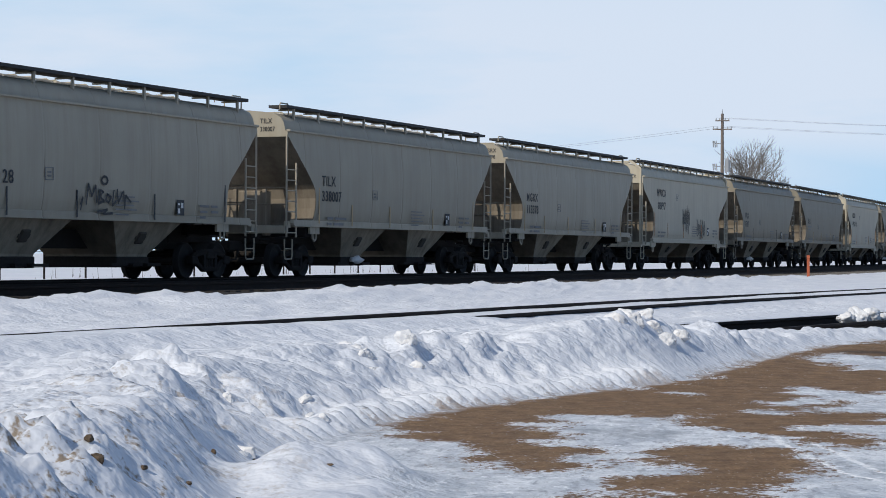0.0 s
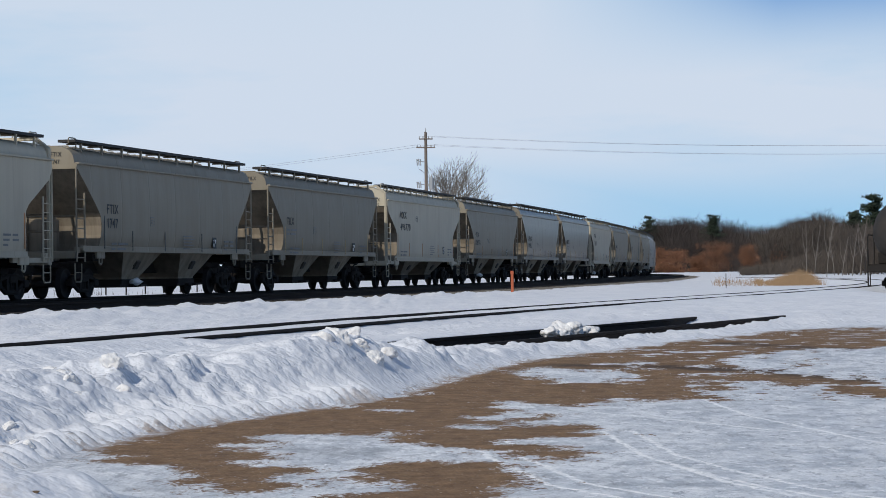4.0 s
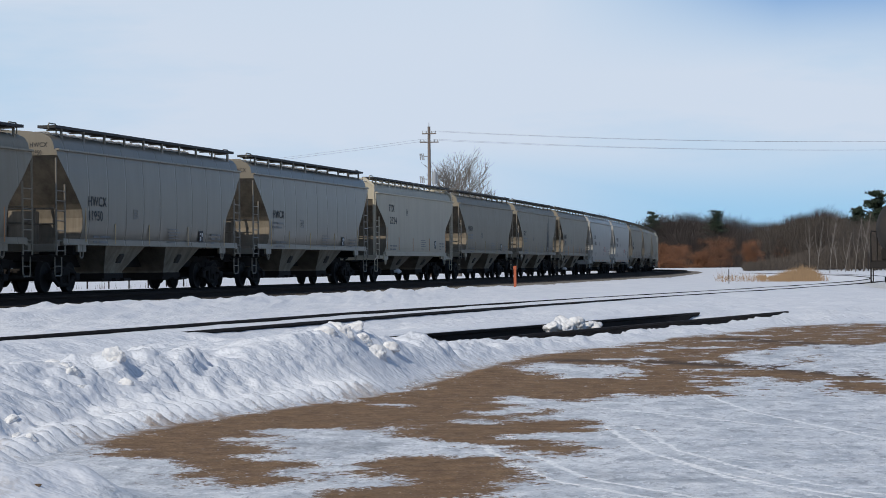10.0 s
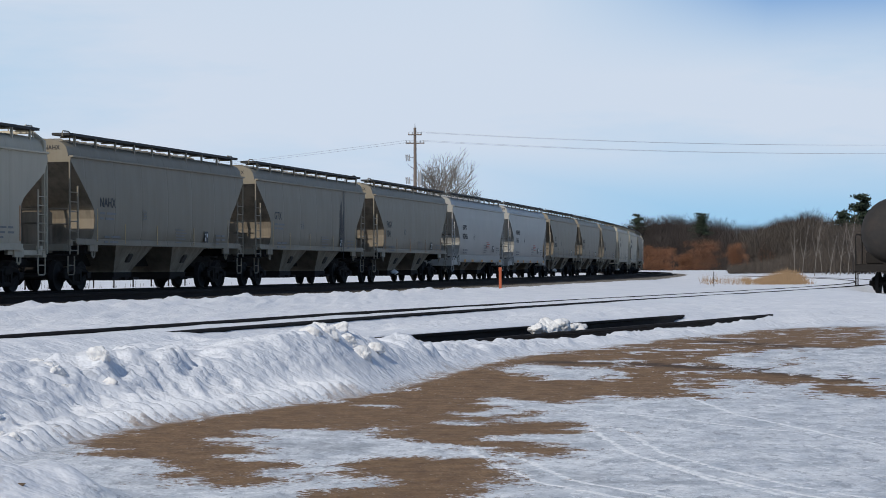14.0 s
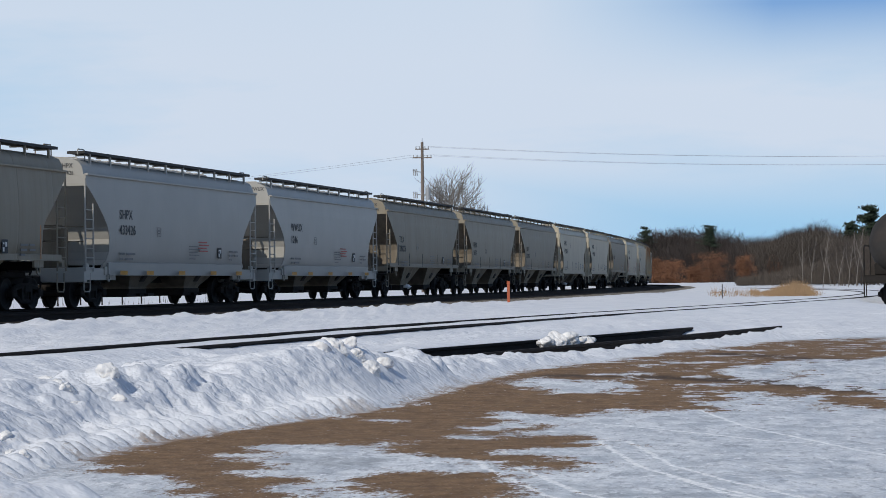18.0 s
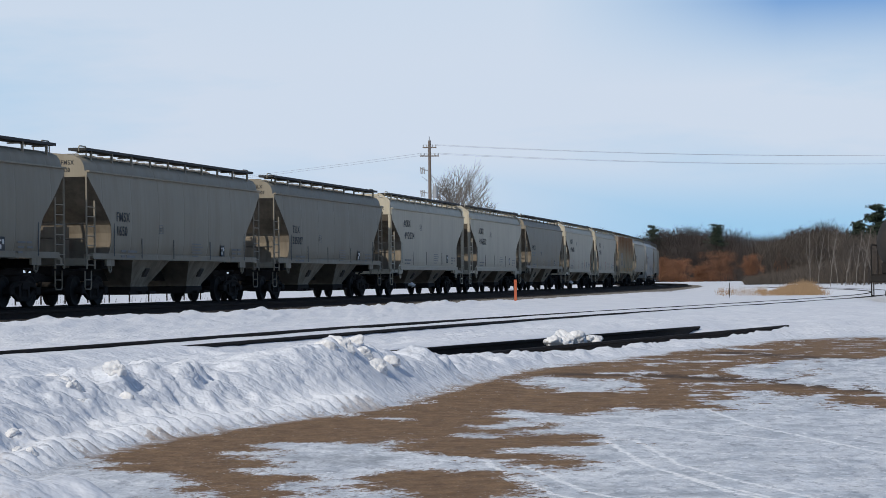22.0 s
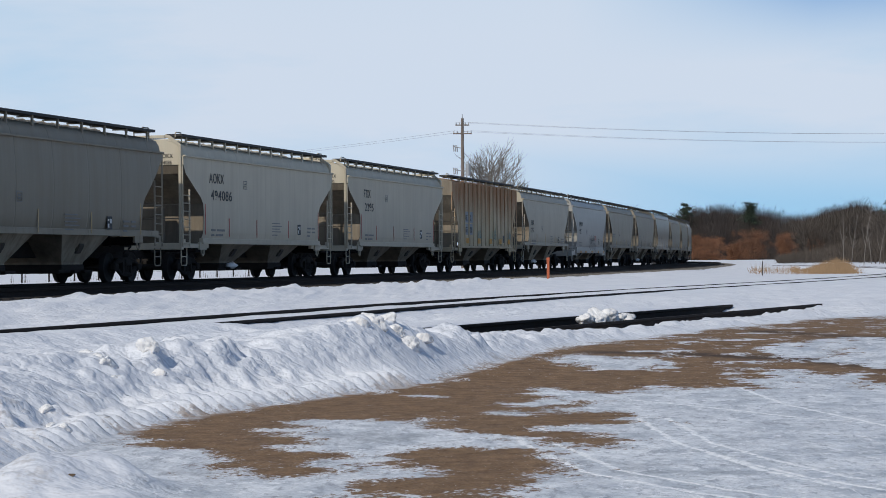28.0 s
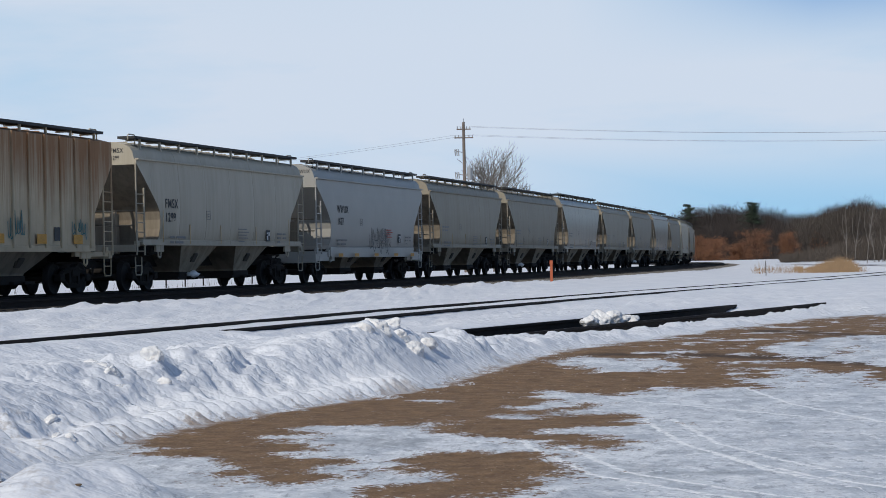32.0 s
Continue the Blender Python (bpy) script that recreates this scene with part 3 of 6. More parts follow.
    ice = mixc(rng(noise_of(16, 6, 0.7, (0.6, 0.3, 1)), 0.56, 0.64), ice, (0.88, 0.89, 0.91))
    ice = mixc(rng(fine, 0.56, 0.66, 0, 0.5), ice, (0.30, 0.29, 0.28))
    ice = mixc(rng(noise_of(0.75, 6, 0.68, (1, 0.6, 1)), 0.57, 0.66, 0, 0.7), ice, (0.24, 0.26, 0.29))
    gravel = mixc(rng(mid, 0.3, 0.7), (0.125, 0.068, 0.030), (0.275, 0.168, 0.085))
    gravel = mixc(rng(noise_of(45, 4, 0.7), 0.52, 0.64, 0, 0.8), gravel, (0.085, 0.050, 0.028))
    gravel = mixc(rng(noise_of(38, 2), 0.685, 0.72), gravel, (0.60, 0.55, 0.48))
    gravel = mixc(rng(noise_of(6, 7, 0.75, (0.8, 0.5, 1)), 0.645, 0.69, 0, 0.9), gravel, (0.62, 0.61, 0.60))
    gravel = mixc(op("MULTIPLY", attr("wet"), rng(film, 0.38, 0.55)), gravel, (0.055, 0.034, 0.020))
    # crisp ridges that tyres squeezed up, broken into crumbs
    wobble = op("MULTIPLY", op("SUBTRACT", mid, 0.5), 0.10)
    crumbs = rng(noise_of(16, 4, 0.7), 0.40, 0.50)
    for i in range(len(TYRE_LINES)):
        off = op("ABSOLUTE", op("ADD", attr("rut_%d" % i), wobble), 0.0)
        if i in (1, 3):
            off = op("ABSOLUTE", op("SUBTRACT", off, 0.11), 0.0)
        ice = mixc(op("MULTIPLY", rng(off, 0.030, 0.014), crumbs), ice, (0.95, 0.95, 0.95))
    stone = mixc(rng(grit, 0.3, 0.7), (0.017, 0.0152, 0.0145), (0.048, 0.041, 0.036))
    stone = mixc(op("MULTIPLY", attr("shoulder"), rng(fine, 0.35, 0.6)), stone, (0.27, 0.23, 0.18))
    col = mixc(yard_f, snow, mixc(dirt_f, ice, gravel))
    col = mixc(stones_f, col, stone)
    l.new(col, p.inputs["Base Color"])
    icy = op("MULTIPLY", yard_f, op("SUBTRACT", 1.0, dirt_f))
    rough = op("SUBTRACT", 0.85, op("MULTIPLY", icy, rng(mid, 0.3, 0.7, 0.2, 0.55)))
    l.new(rough, p.inputs["Roughness"])
    p.inputs["Specular IOR Level"].default_value = 0.35
    bare = yard_f
    h = op("ADD", op("MULTIPLY", noise_of(5, 2), 0.34), op("MULTIPLY", noise_of(24, 1), op("ADD", 0.05, op("MULTIPLY", bare, 0.20))))
    h = op("ADD", h, op("MULTIPLY", noise_of(70, 1), op("MULTIPLY", bare, 0.10)))
    h = op("ADD", h, op("MULTIPLY", noise_of(1.9, 3, 0.6), 0.8))
    lumps = noise_of(11, 2, 0.5)
    h = op("ADD", h, op("MULTIPLY", lumps, 0.42))
    # clumps of broken snow on the bank and in the trodden field
    for scale, tall in ((6.5, 0.30), (15.0, 0.20)):
        cell = n.new("ShaderNodeTexVoronoi")
        cell.feature = "SMOOTH_F1"
        cell.inputs["Scale"].default_value, cell.inputs["Smoothness"].default_value = scale, 0.25
        warp = n.new("ShaderNodeVectorMath")
        warp.operation = "MULTIPLY_ADD"
        wn = n.new("ShaderNodeTexNoise")
        wn.inputs["Scale"].default_value, wn.inputs["Detail"].default_value = scale * 0.6, 2
        l.new(coord.outputs["Object"], wn.inputs["Vector"])
        l.new(wn.outputs["Color"], warp.inputs[0])
        warp.inputs[1].default_value = (1.6 / scale,) * 3
        l.new(coord.outputs["Object"], warp.inputs[2])
        l.new(warp.outputs["Vector"], cell.inputs["Vector"])
        patch = op("MULTIPLY", attr("broken"), rng(noise_of(scale * 0.25, 2), 0.36, 0.56))
        h = op("SUBTRACT", h, op("MULTIPLY", op("MULTIPLY", cell.outputs["Distance"], patch), tall * 1.6))
    # marks of tyre cleats pressed into the bank's foot
    mp = n.new("ShaderNodeMapping")
    mp.inputs["Rotation"].default_value = (0, 0, radians(-66))
    l.new(coord.outputs["Object"], mp.inputs["Vector"])
    wave = n.new("ShaderNodeTexWave")
    wave.wave_profile = "SAW"
    wave.inputs["Scale"].default_value, wave.inputs["Distortion"].default_value = 1.05, 0.8
    l.new(mp.outputs["Vector"], wave.inputs["Vector"])
    h = op("ADD", h, op("MULTIPLY", op("MULTIPLY", wave.outputs["Fac"], attr("tread")), 1.5))
    bp = n.new("ShaderNodeBump")
    bp.inputs["Strength"].default_value, bp.inputs["Distance"].default_value = 0.75, 0.06
    l.new(h, bp.inputs["Height"])
    l.new(bp.outputs["Normal"], p.inputs["Normal"])
    return m


def spaced(dense_from, dense_to, step, low, high, grow=1.16):
    lines = list(np.arange(dense_from, dense_to, step))
    d, v = step, dense_to
    while v < high:
        lines.append(v)
        d *= grow
        v += d
    lines.append(high)
    d, v, left = step, dense_from, []
    while v > low:
        d *= grow
        v -= d
        left.append(max(v, low))
    return np.array(left[::-1] + lines)


def build_ground():
    gx = spaced(-5.2, 3.3, 0.042, -3000, 3000, 1.022)
    gy = spaced(8.0, 25.0, 0.05, -3000, 4500, 1.022)
    x, y = np.meshgrid(gx, gy)
    z = ground_height(x, y)
    nx, ny = len(gx), len(gy)
    co = np.stack([x, y, z], -1).reshape(-1, 3)
    i = np.arange(nx * ny).reshape(ny, nx)
    quads = np.stack([i[:-1, :-1], i[:-1, 1:], i[1:, 1:], i[1:, :-1]], -1).reshape(-1, 4)
    me = bpy.data.meshes.new("ground")
    me.vertices.add(len(co))
    me.vertices.foreach_set("co", co.ravel())
    me.loops.add(quads.size)
    me.loops.foreach_set("vertex_index", quads.ravel())
    me.polygons.add(len(quads))
    me.polygons.foreach_set("loop_start", np.arange(0, quads.size, 4))
    me.polygons.foreach_set("use_smooth", np.ones(len(quads), bool))
    me.update()
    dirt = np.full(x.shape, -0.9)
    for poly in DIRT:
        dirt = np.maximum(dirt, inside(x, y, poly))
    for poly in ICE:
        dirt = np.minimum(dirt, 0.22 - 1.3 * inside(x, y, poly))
    d = (np.interp(y, TOE_Y, TOE_X) - x) * 0.82
    q, v = stub_side(x, y)
    p_main = (x - np.interp(y, LY, LX)) * np.cos(np.interp(y, LY, LH))
    wide = 0.35 * smooth(90, 70, y) + 0.45 * smooth(56, 44, y)
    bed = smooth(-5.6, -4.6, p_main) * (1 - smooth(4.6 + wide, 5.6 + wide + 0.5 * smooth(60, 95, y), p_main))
    trench = smooth(-0.1, 0.0, q) * (1 - smooth(1.56, 1.68, q)) * smooth(0, 0.5, v) * (1 - smooth(12.0, 14.0, v))
    soiled = np.exp(-((d - 0.5) / 0.7) ** 2) * smooth(18, 11, y) + np.exp(-(((x + 2.6) / 0.35) ** 2 + ((y - 8.9) / 0.6) ** 2))
    wet = np.zeros(x.shape)
    ruts = []
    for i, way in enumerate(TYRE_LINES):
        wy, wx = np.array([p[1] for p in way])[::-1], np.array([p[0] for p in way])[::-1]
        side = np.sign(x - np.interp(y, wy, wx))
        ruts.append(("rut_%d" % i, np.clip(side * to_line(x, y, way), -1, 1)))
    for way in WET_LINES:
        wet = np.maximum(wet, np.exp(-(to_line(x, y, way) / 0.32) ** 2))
    for name, vals in ruts + [("wet", wet), ("dirt", np.clip(dirt, -0.9, 0.5 - 0.2 * smooth(19, 26, y))), ("yard", np.clip(-d - 6 * sum(hh * np.exp(-(((x - hx) / hr) ** 2 + ((y - hy) / (hr * 1.6)) ** 2)) for hx, hy, hh, hr in HEAPS), -1, 1)), ("ballast", np.maximum(bed, trench)), ("soiled", soiled), ("broken", np.maximum(np.exp(-((d - 0.75) / 0.85) ** 2), 0.5 * smooth(5.8, 7.0, p_main) * smooth(60, 40, y)) * smooth(0.0, 0.15, d)), ("tread", np.exp(-((d - 0.16) / 0.17) ** 2) * smooth(12.5, 14, y) * (1 - smooth(21, 23, y))), ("mixed", smooth(0.8, 2.6, x)), ("shoulder", smooth(3.0, 3.7, p_main) * smooth(60, 82, y))]:
        me.attributes.new(name, "FLOAT", "POINT").data.foreach_set("value", vals.ravel().astype(np.float32))
    me.materials.append(ground_material())
    return tagged(new("ground", me), "snow-covered ground with a gravel yard, ice and ploughed banks", "ground", kind="structure")


ground = build_ground()


# ---- mesh helpers ----
def mesh_of(name, bm, material, smooth_faces=False):
    me = bpy.data.meshes.new(name)
    bm.normal_update()
    if smooth_faces:
        for f in bm.faces:
            f.smooth = True
    bm.to_mesh(me)
    bm.free()
    me.materials.append(material)
    return me


def part(name, bm, material, parent, label="", smooth_faces=False):
    """Links a bmesh, or a mesh that is already made, as one object under a thing or a part."""
    me = bm if isinstance(bm, bpy.types.Mesh) else mesh_of(name, bm, material, smooth_faces)
    ob = new(name, me)
    ob.parent = parent
    if label:
        ob["label"] = label
    return ob


def box(bm, x0, x1, y0, y1, z0, z1, bevel=0.0):
    vs = [bm.verts.new((x, y, z)) for x in (x0, x1) for y in (y0, y1) for z in (z0, z1)]
    fs = [bm.faces.new([vs[i] for i in f]) for f in ((0, 1, 3, 2), (4, 6, 7, 5), (0, 4, 5, 1), (2, 3, 7, 6), (0, 2, 6, 4), (1, 5, 7, 3))]
    if bevel:
        es = list({e for f in fs for e in f.edges})
        bmesh.ops.bevel(bm, geom=es, offset=bevel, segments=1, affect="EDGES", profile=0.5)


def tube(bm, pts, r, sides=6, r_end=None):
    """A round bar along points, tapering to r_end."""
    pts = [Vector(p) for p in pts]
    rings = []
    for i, p in enumerate(pts):
        d = (pts[min(i + 1, len(pts) - 1)] - pts[max(i - 1, 0)]).normalized()
        u = d.orthogonal().normalized() if not rings else (last_u - d * last_u.dot(d)).normalized()
        last_u = u
        w = d.cross(u)
        rr = r if r_end is None else r + (r_end - r) * i / (len(pts) - 1)
        rings.append([bm.verts.new(p + (u * math.cos(2 * math.pi * k / sides) + w * math.sin(2 * math.pi * k / sides)) * rr) for k in range(sides)])
    for a, b in zip(rings, rings[1:]):
        for k in range(sides):
            bm.faces.new((a[k], a[(k + 1) % sides], b[(k + 1) % sides], b[k]))
    if sides > 2:
        bm.faces.new(rings[0][::-1])
        bm.faces.new(rings[-1])


def lathe_y(bm, prof, sides=20):
    """Turns a profile of (radius, y) about the Y axis."""
    rings = [[bm.verts.new((r * math.cos(2 * math.pi * k / sides), y, r * math.sin(2 * math.pi * k / sides))) for k in range(sides)] for r, y in prof]
    for a, b in zip(rings, rings[1:]):
        for k in range(sides):
            bm.faces.new((a[k], b[k], b[(k + 1) % sides], a[(k + 1) % sides]))
    bm.faces.new(rings[0])
    bm.faces.new(rings[-1][::-1])


# ---- rails and ties ----
RAIL_SECTION = [(-0.036, 0.0), (0.036, 0.0), (0.036, -0.035), (0.01, -0.05), (0.01, -0.15), (0.07, -0.17), (0.07, -0.18), (-0.07, -0.18), (-0.07, -0.17), (-0.01, -0.15), (-0.01, -0.05), (-0.036, -0.035)]


def rail(name, pts, parent, material=None):
    """A rail of true section along points (x, y, z of the head)."""
    bm = bmesh.new()
    rings = []
    for i, p in enumerate(pts):
        a, b = Vector(pts[max(i - 1, 0)]), Vector(pts[min(i + 1, len(pts) - 1)])
        d = (b - a).normalized()
        side = Vector((d.y, -d.x, 0)).normalized()
        rings.append([bm.verts.new(Vector(p) + side * u + Vector((0, 0, w))) for u, w in RAIL_SECTION])
    n = len(RAIL_SECTION)
    for a, b in zip(rings, rings[1:]):
        for k in range(n):
            bm.faces.new((a[k], b[k], b[(k + 1) % n], a[(k + 1) % n]))
    bm.faces.new(rings[0])
    bm.faces.new(rings[-1][::-1])
    bmesh.ops.recalc_face_normals(bm, faces=bm.faces[:])
    return part(name, bm, material or RAILSTEEL, parent)


def ties(name, places, parent, top):
    bm = bmesh.new()
    for x, y, h in places:
        c, s = math.cos(h), math.sin(h)
        ax, ay = random.uniform(-0.03, 0.03), random.uniform(-0.04, 0.04)
        vs = []
        for u in (-1.3, 1.3):
            for v in (-0.115, 0.115):
                for z in (top - 0.18, top):
                    vs.append(bm.verts.new((x + (u + ax) * c + (v + ay) * s, y - (u + ax) * s + (v + ay) * c, z)))
        for f in ((0, 1, 3, 2), (4, 6, 7, 5), (0, 4, 5, 1), (2, 3, 7, 6), (0, 2, 6, 4), (1, 5, 7, 3)):
            bm.faces.new([vs[i] for i in f])
    bmesh.ops.recalc_face_normals(bm, faces=bm.faces[:])
    ob = part(name, bm, TIE, parent)
    ob["kind"] = "stuff"
    return ob


def build_tracks():
    for name, off, lab in (("railway_track", TRAIN_OFF, "main railway track on dark ballast under the train"),
                           ("railway_track", EMPTY_OFF, "empty railway track on dark ballast beside the train")):
        t = tagged(new(name), lab, "railway track", "main tracks", "structure")
        for o in (-0.755, 0.755):
            pts = []
            for s in np.arange(-160, 430, 4.0):
                x, y, h = on_main(s, off + o)
                pts.append((x, y, RAIL_Z))
            rail("rail", pts, t)
        ties("ties", [on_main(s, off) for s in np.arange(-60, 300, 0.56)], t, RAIL_Z - 0.17)
    t = tagged(new("siding_track"), "siding track half buried in snow", "railway track", kind="structure")
    ys = np.arange(-20, 215, 3.0)
    for o in (-0.755, 0.755):
        pts = []
        for y in ys:
            g = (np.interp(y + 1, SIDING_Y, SIDING_X) - np.interp(y - 1, SIDING_Y, SIDING_X)) / 2
            h = math.atan(g)
            pts.append((float(np.interp(y, SIDING_Y, SIDING_X)) + o * math.cos(h), y - o * math.sin(h), SIDING_Z))
        rail("rail", pts, t)
    t = tagged(new("stub_track"), "dark end of a stub track dug out of the snow", "railway track", kind="structure")
    h = radians(22.77)
    for o, v0, v1 in ((0.0, -0.2, 14.3), (1.5, -0.4, 15.2)):
        rail("rail", [(-0.7 + o * math.cos(h) + v * math.sin(h), 29.2 - o * math.sin(h) + v * math.cos(h), STUB_Z) for v in np.linspace(v0, v1, 8)], t)
    ties("ties", [(-0.7 + 0.75 * math.cos(h) + v * math.sin(h), 29.2 - 0.75 * math.sin(h) + v * math.cos(h), h) for v in np.arange(0.2, 12, 0.56)], t, STUB_Z - 0.19)


build_tracks()


# ---- covered hopper cars ----
HALF = 8.3        # corner post to centre
PROFILE = [(1.22, 1.44), (1.32, 1.50), (1.55, 1.55), (1.85, 1.585), (2.15, 1.605), (2.45, 1.615), (2.7, 1.62), (2.95, 1.62), (3.2, 1.61), (3.42, 1.60),
           (3.6, 1.58), (3.85, 1.565), (4.0, 1.545), (4.01, 1.485), (4.24, 1.43), (4.38, 1.34), (4.48, 1.14), (4.54, 0.8), (4.58, 0.4), (4.59, 0.0)]


LOW = {"curved": 1.42, "light": 1.42, "glossy": 1.42, "pale": 1.22, "white": 1.22, "rusty": 1.22}    # bottom of the side sheets
LIFT = {"glossy": 0.13}    # the glossy cars stand a little taller


def half_width(z, kind="pale"):
    low = LOW[kind]
    if z < 1.9:
        z = 1.9 - (1.9 - z) * 0.68 / (1.9 - low)
    return float(np.interp(z, [p[0] for p in PROFILE], [p[1] for p in PROFILE]))


# how far the end is drawn in at each height, for each kind of car
ENDS = {"curved": ((1.42, 1.58), (1.5, 1.66), (1.66, 1.74), (1.92, 1.78), (2.2, 1.78), (2.45, 1.70), (2.6, 1.56), (2.9, 1.18), (3.2, 0.80), (3.5, 0.44), (3.84, 0.03), (3.85, 0.0)),
        "pale": ((1.22, 1.75), (1.6, 1.82), (2.2, 1.86), (2.5, 1.82), (2.7, 1.62), (3.45, 0.2), (3.72, 0.03), (3.73, 0.0)),
        "white": ((1.3, 1.35), (1.45, 1.62), (1.7, 1.75), (2.1, 1.75), (2.45, 1.6), (2.8, 1.2), (3.1, 0.82), (3.4, 0.42), (3.66, 0.05), (3.67, 0.0)),
        "rusty": ((1.22, 1.3), (1.6, 1.3), (2.3, 1.3), (2.9, 0.8), (3.3, 0.4), (3.72, 0.03), (3.73, 0.0))}
ENDS["glossy"] = ENDS["light"] = ENDS["curved"]


def end_x(z, kind):
    """How far the body reaches from the car's middle at a height: full at the top, then drawn in along the slope sheet."""
    t = ENDS[kind]
    return HALF - 0.06 - float(np.interp(z, [p[0] for p in t], [p[1] for p in t]))


def body_mesh(name, material, kind):
    bm = bmesh.new()
    rings = []
    flat = kind in ("pale", "rusty")
    zs = sorted({z for z in {p[0] for p in PROFILE} | {p[0] for p in ENDS[kind]} if z > LOW[kind]} | {LOW[kind]})
    for z in zs:
        w = half_width(z, kind)
        if flat:
            w = min(w, 1.56) if z < 4.1 else w
            w = max(w, 1.5) if z < 4.0 else w
        e = end_x(z, kind)
        if kind == "rusty":
            w = 1.56 if z < 4.4 else w
            z = z if z < 4.0 else 4.0 + (z - 4.0) * 1.08
        z += LIFT.get(kind, 0) * min(1, max(0, (z - 2.6) / 1.2))
        xs = [-e, -e + 0.05] + list(np.linspace(-e + 0.4, e - 0.4, 7)) + [e - 0.05, e]
        rings.append(([bm.verts.new((x, -w, z)) for x in xs], [bm.verts.new((x, w, z)) for x in xs]))
    for (a, b), (c, d) in zip(rings, rings[1:]):
        for i in range(len(a) - 1):
            bm.faces.new((a[i], a[i + 1], c[i + 1], c[i]))
            bm.faces.new((b[i + 1], b[i], d[i], d[i + 1]))
        if (a[0].co.z + c[0].co.z) / 2 > ENDS[kind][-1][0] - 0.02:
            # the rusty car's end wall has its shade coloured in by the darker paint
            for f in (bm.faces.new((b[0], a[0], c[0], d[0])), bm.faces.new((a[-1], b[-1], d[-1], c[-1]))):
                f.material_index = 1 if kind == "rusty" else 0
    a, b = rings[0]
    for i in range(len(a) - 1):
        bm.faces.new((a[i + 1], a[i], b[i], b[i + 1]))
    bmesh.ops.remove_doubles(bm, verts=bm.verts[:], dist=0.0005)
    bmesh.ops.recalc_face_normals(bm, faces=bm.faces[:])
    me = mesh_of(name, bm, material, True)
    me.materials.append(GRIME_SHADE)
    me.set_sharp_from_angle(angle=radians(35))
    return me


def chord_mesh(material):
    """The narrow angle iron where side and roof sheets meet."""
    bm = bmesh.new()
    box(bm, -8.22, 8.22, -1.625, -1.50, 3.985, 4.045, 0.008)
    return mesh_of("top_chord", bm, material)


def pad_mesh(material):
    """Bolster end plate under the side sill, with its jacking lug."""
    bm = bmesh.new()
    box(bm, -0.32, 0.32, -1.53, -1.45, 1.0, 1.25, 0.01)
    tube(bm, [(-0.12, -1.5, 1.02), (-0.1, -1.5, 0.86), (0.0, -1.5, 0.80), (0.1, -1.5, 0.86), (0.12, -1.5, 1.02)], 0.03, 5)
    return mesh_of("jacking_pad", bm, material)


def slope_mesh(kind, material):
    """The sloping end sheet under the overhang, drawn in towards the truck."""
    bm = bmesh.new()
    rows = []
    for z, r in ENDS[kind][:-1]:
        w, e = min(half_width(z, kind), 1.56 if kind in ("pale", "rusty") else 9) - 0.012, HALF - 0.06 - r
        z += LIFT.get(kind, 0) * min(1, max(0, (z - 2.6) / 1.2))
        rows.append([bm.verts.new(p) for p in ((e, -w, z), (e, w, z), (e - 0.03, w, z), (e - 0.03, -w, z))])
    for a, b in zip(rows, rows[1:]):
        bm.faces.new((a[0], a[1], b[1], b[0]))
        bm.faces.new((a[3], b[3], b[2], a[2]))
    bm.faces.new(rows[0])
    bm.faces.new(rows[-1][::-1])
    return mesh_of("slope_sheet", bm, material)


def hopper_bay(material, low):
    """One tapered outlet bay, hung under the sill, drawn in on all four sides."""
    bm = bmesh.new()
    rings = []
    for z, hx, hy in ((low + 0.1, 1.70, 1.44), (low - 0.01, 1.68, 1.44), (0.62, 0.76, 1.0), (0.5, 0.72, 0.98)):
        rings.append([bm.verts.new((sx * hx, sy * hy, z)) for sx, sy in ((-1, -1), (1, -1), (1, 1), (-1, 1))])
    for a, b in zip(rings, rings[1:]):
        for k in range(4):
            bm.faces.new((a[k], b[k], b[(k + 1) % 4], a[(k + 1) % 4]))
    bm.faces.new(rings[-1])
    bmesh.ops.recalc_face_normals(bm, faces=bm.faces[:])
    bm.normal_update()
    for f in bm.faces:
        f.material_index = 1 if abs(f.normal.y) < 0.5 else 0
    me = mesh_of("hopper_bay", bm, material)
    me.materials.append(GRIME_SHADE)
    return me


def vibrator_mesh(low):
    """The dark cast bracket on a bay's flank, to which a shaker is clamped."""
    bm = bmesh.new()
    box(bm, -0.2, 0.16, -0.05, 0.05, -0.16, 0.16, 0.03)
    box(bm, -0.26, 0.22, -0.02, 0.03, -0.05, 0.05)
    lean = math.degrees(math.atan2(0.44, low - 0.63))
    bmesh.ops.transform(bm, matrix=pose(0, -1.22, (low + 0.62) / 2, lean, 0, 0), verts=bm.verts[:])
    return mesh_of("vibrator_bracket", bm, SOOT)


def column_mesh():
    """The shear plate and box column between the end sill and the slope sheet."""
    bm = bmesh.new()
    box(bm, 6.9, 7.35, -0.42, 0.42, 1.15, 2.4, 0.02)
    box(bm, 7.3, 7.42, -0.5, -0.4, 1.15, 2.5)
    box(bm, 7.3, 7.42, 0.4, 0.5, 1.15, 2.5)
    box(bm, 8.2, 8.26, -0.04, 0.04, 3.0, 4.0)
    tube(bm, [(8.2, -1.45, 2.0), (8.2, 1.45, 2.0)], 0.022, 5)
    tube(bm, [(8.2, -1.45, 2.45), (8.2, 1.45, 2.45)], 0.022, 5)
    return mesh_of("end_column", bm, GRIME_SHADE)


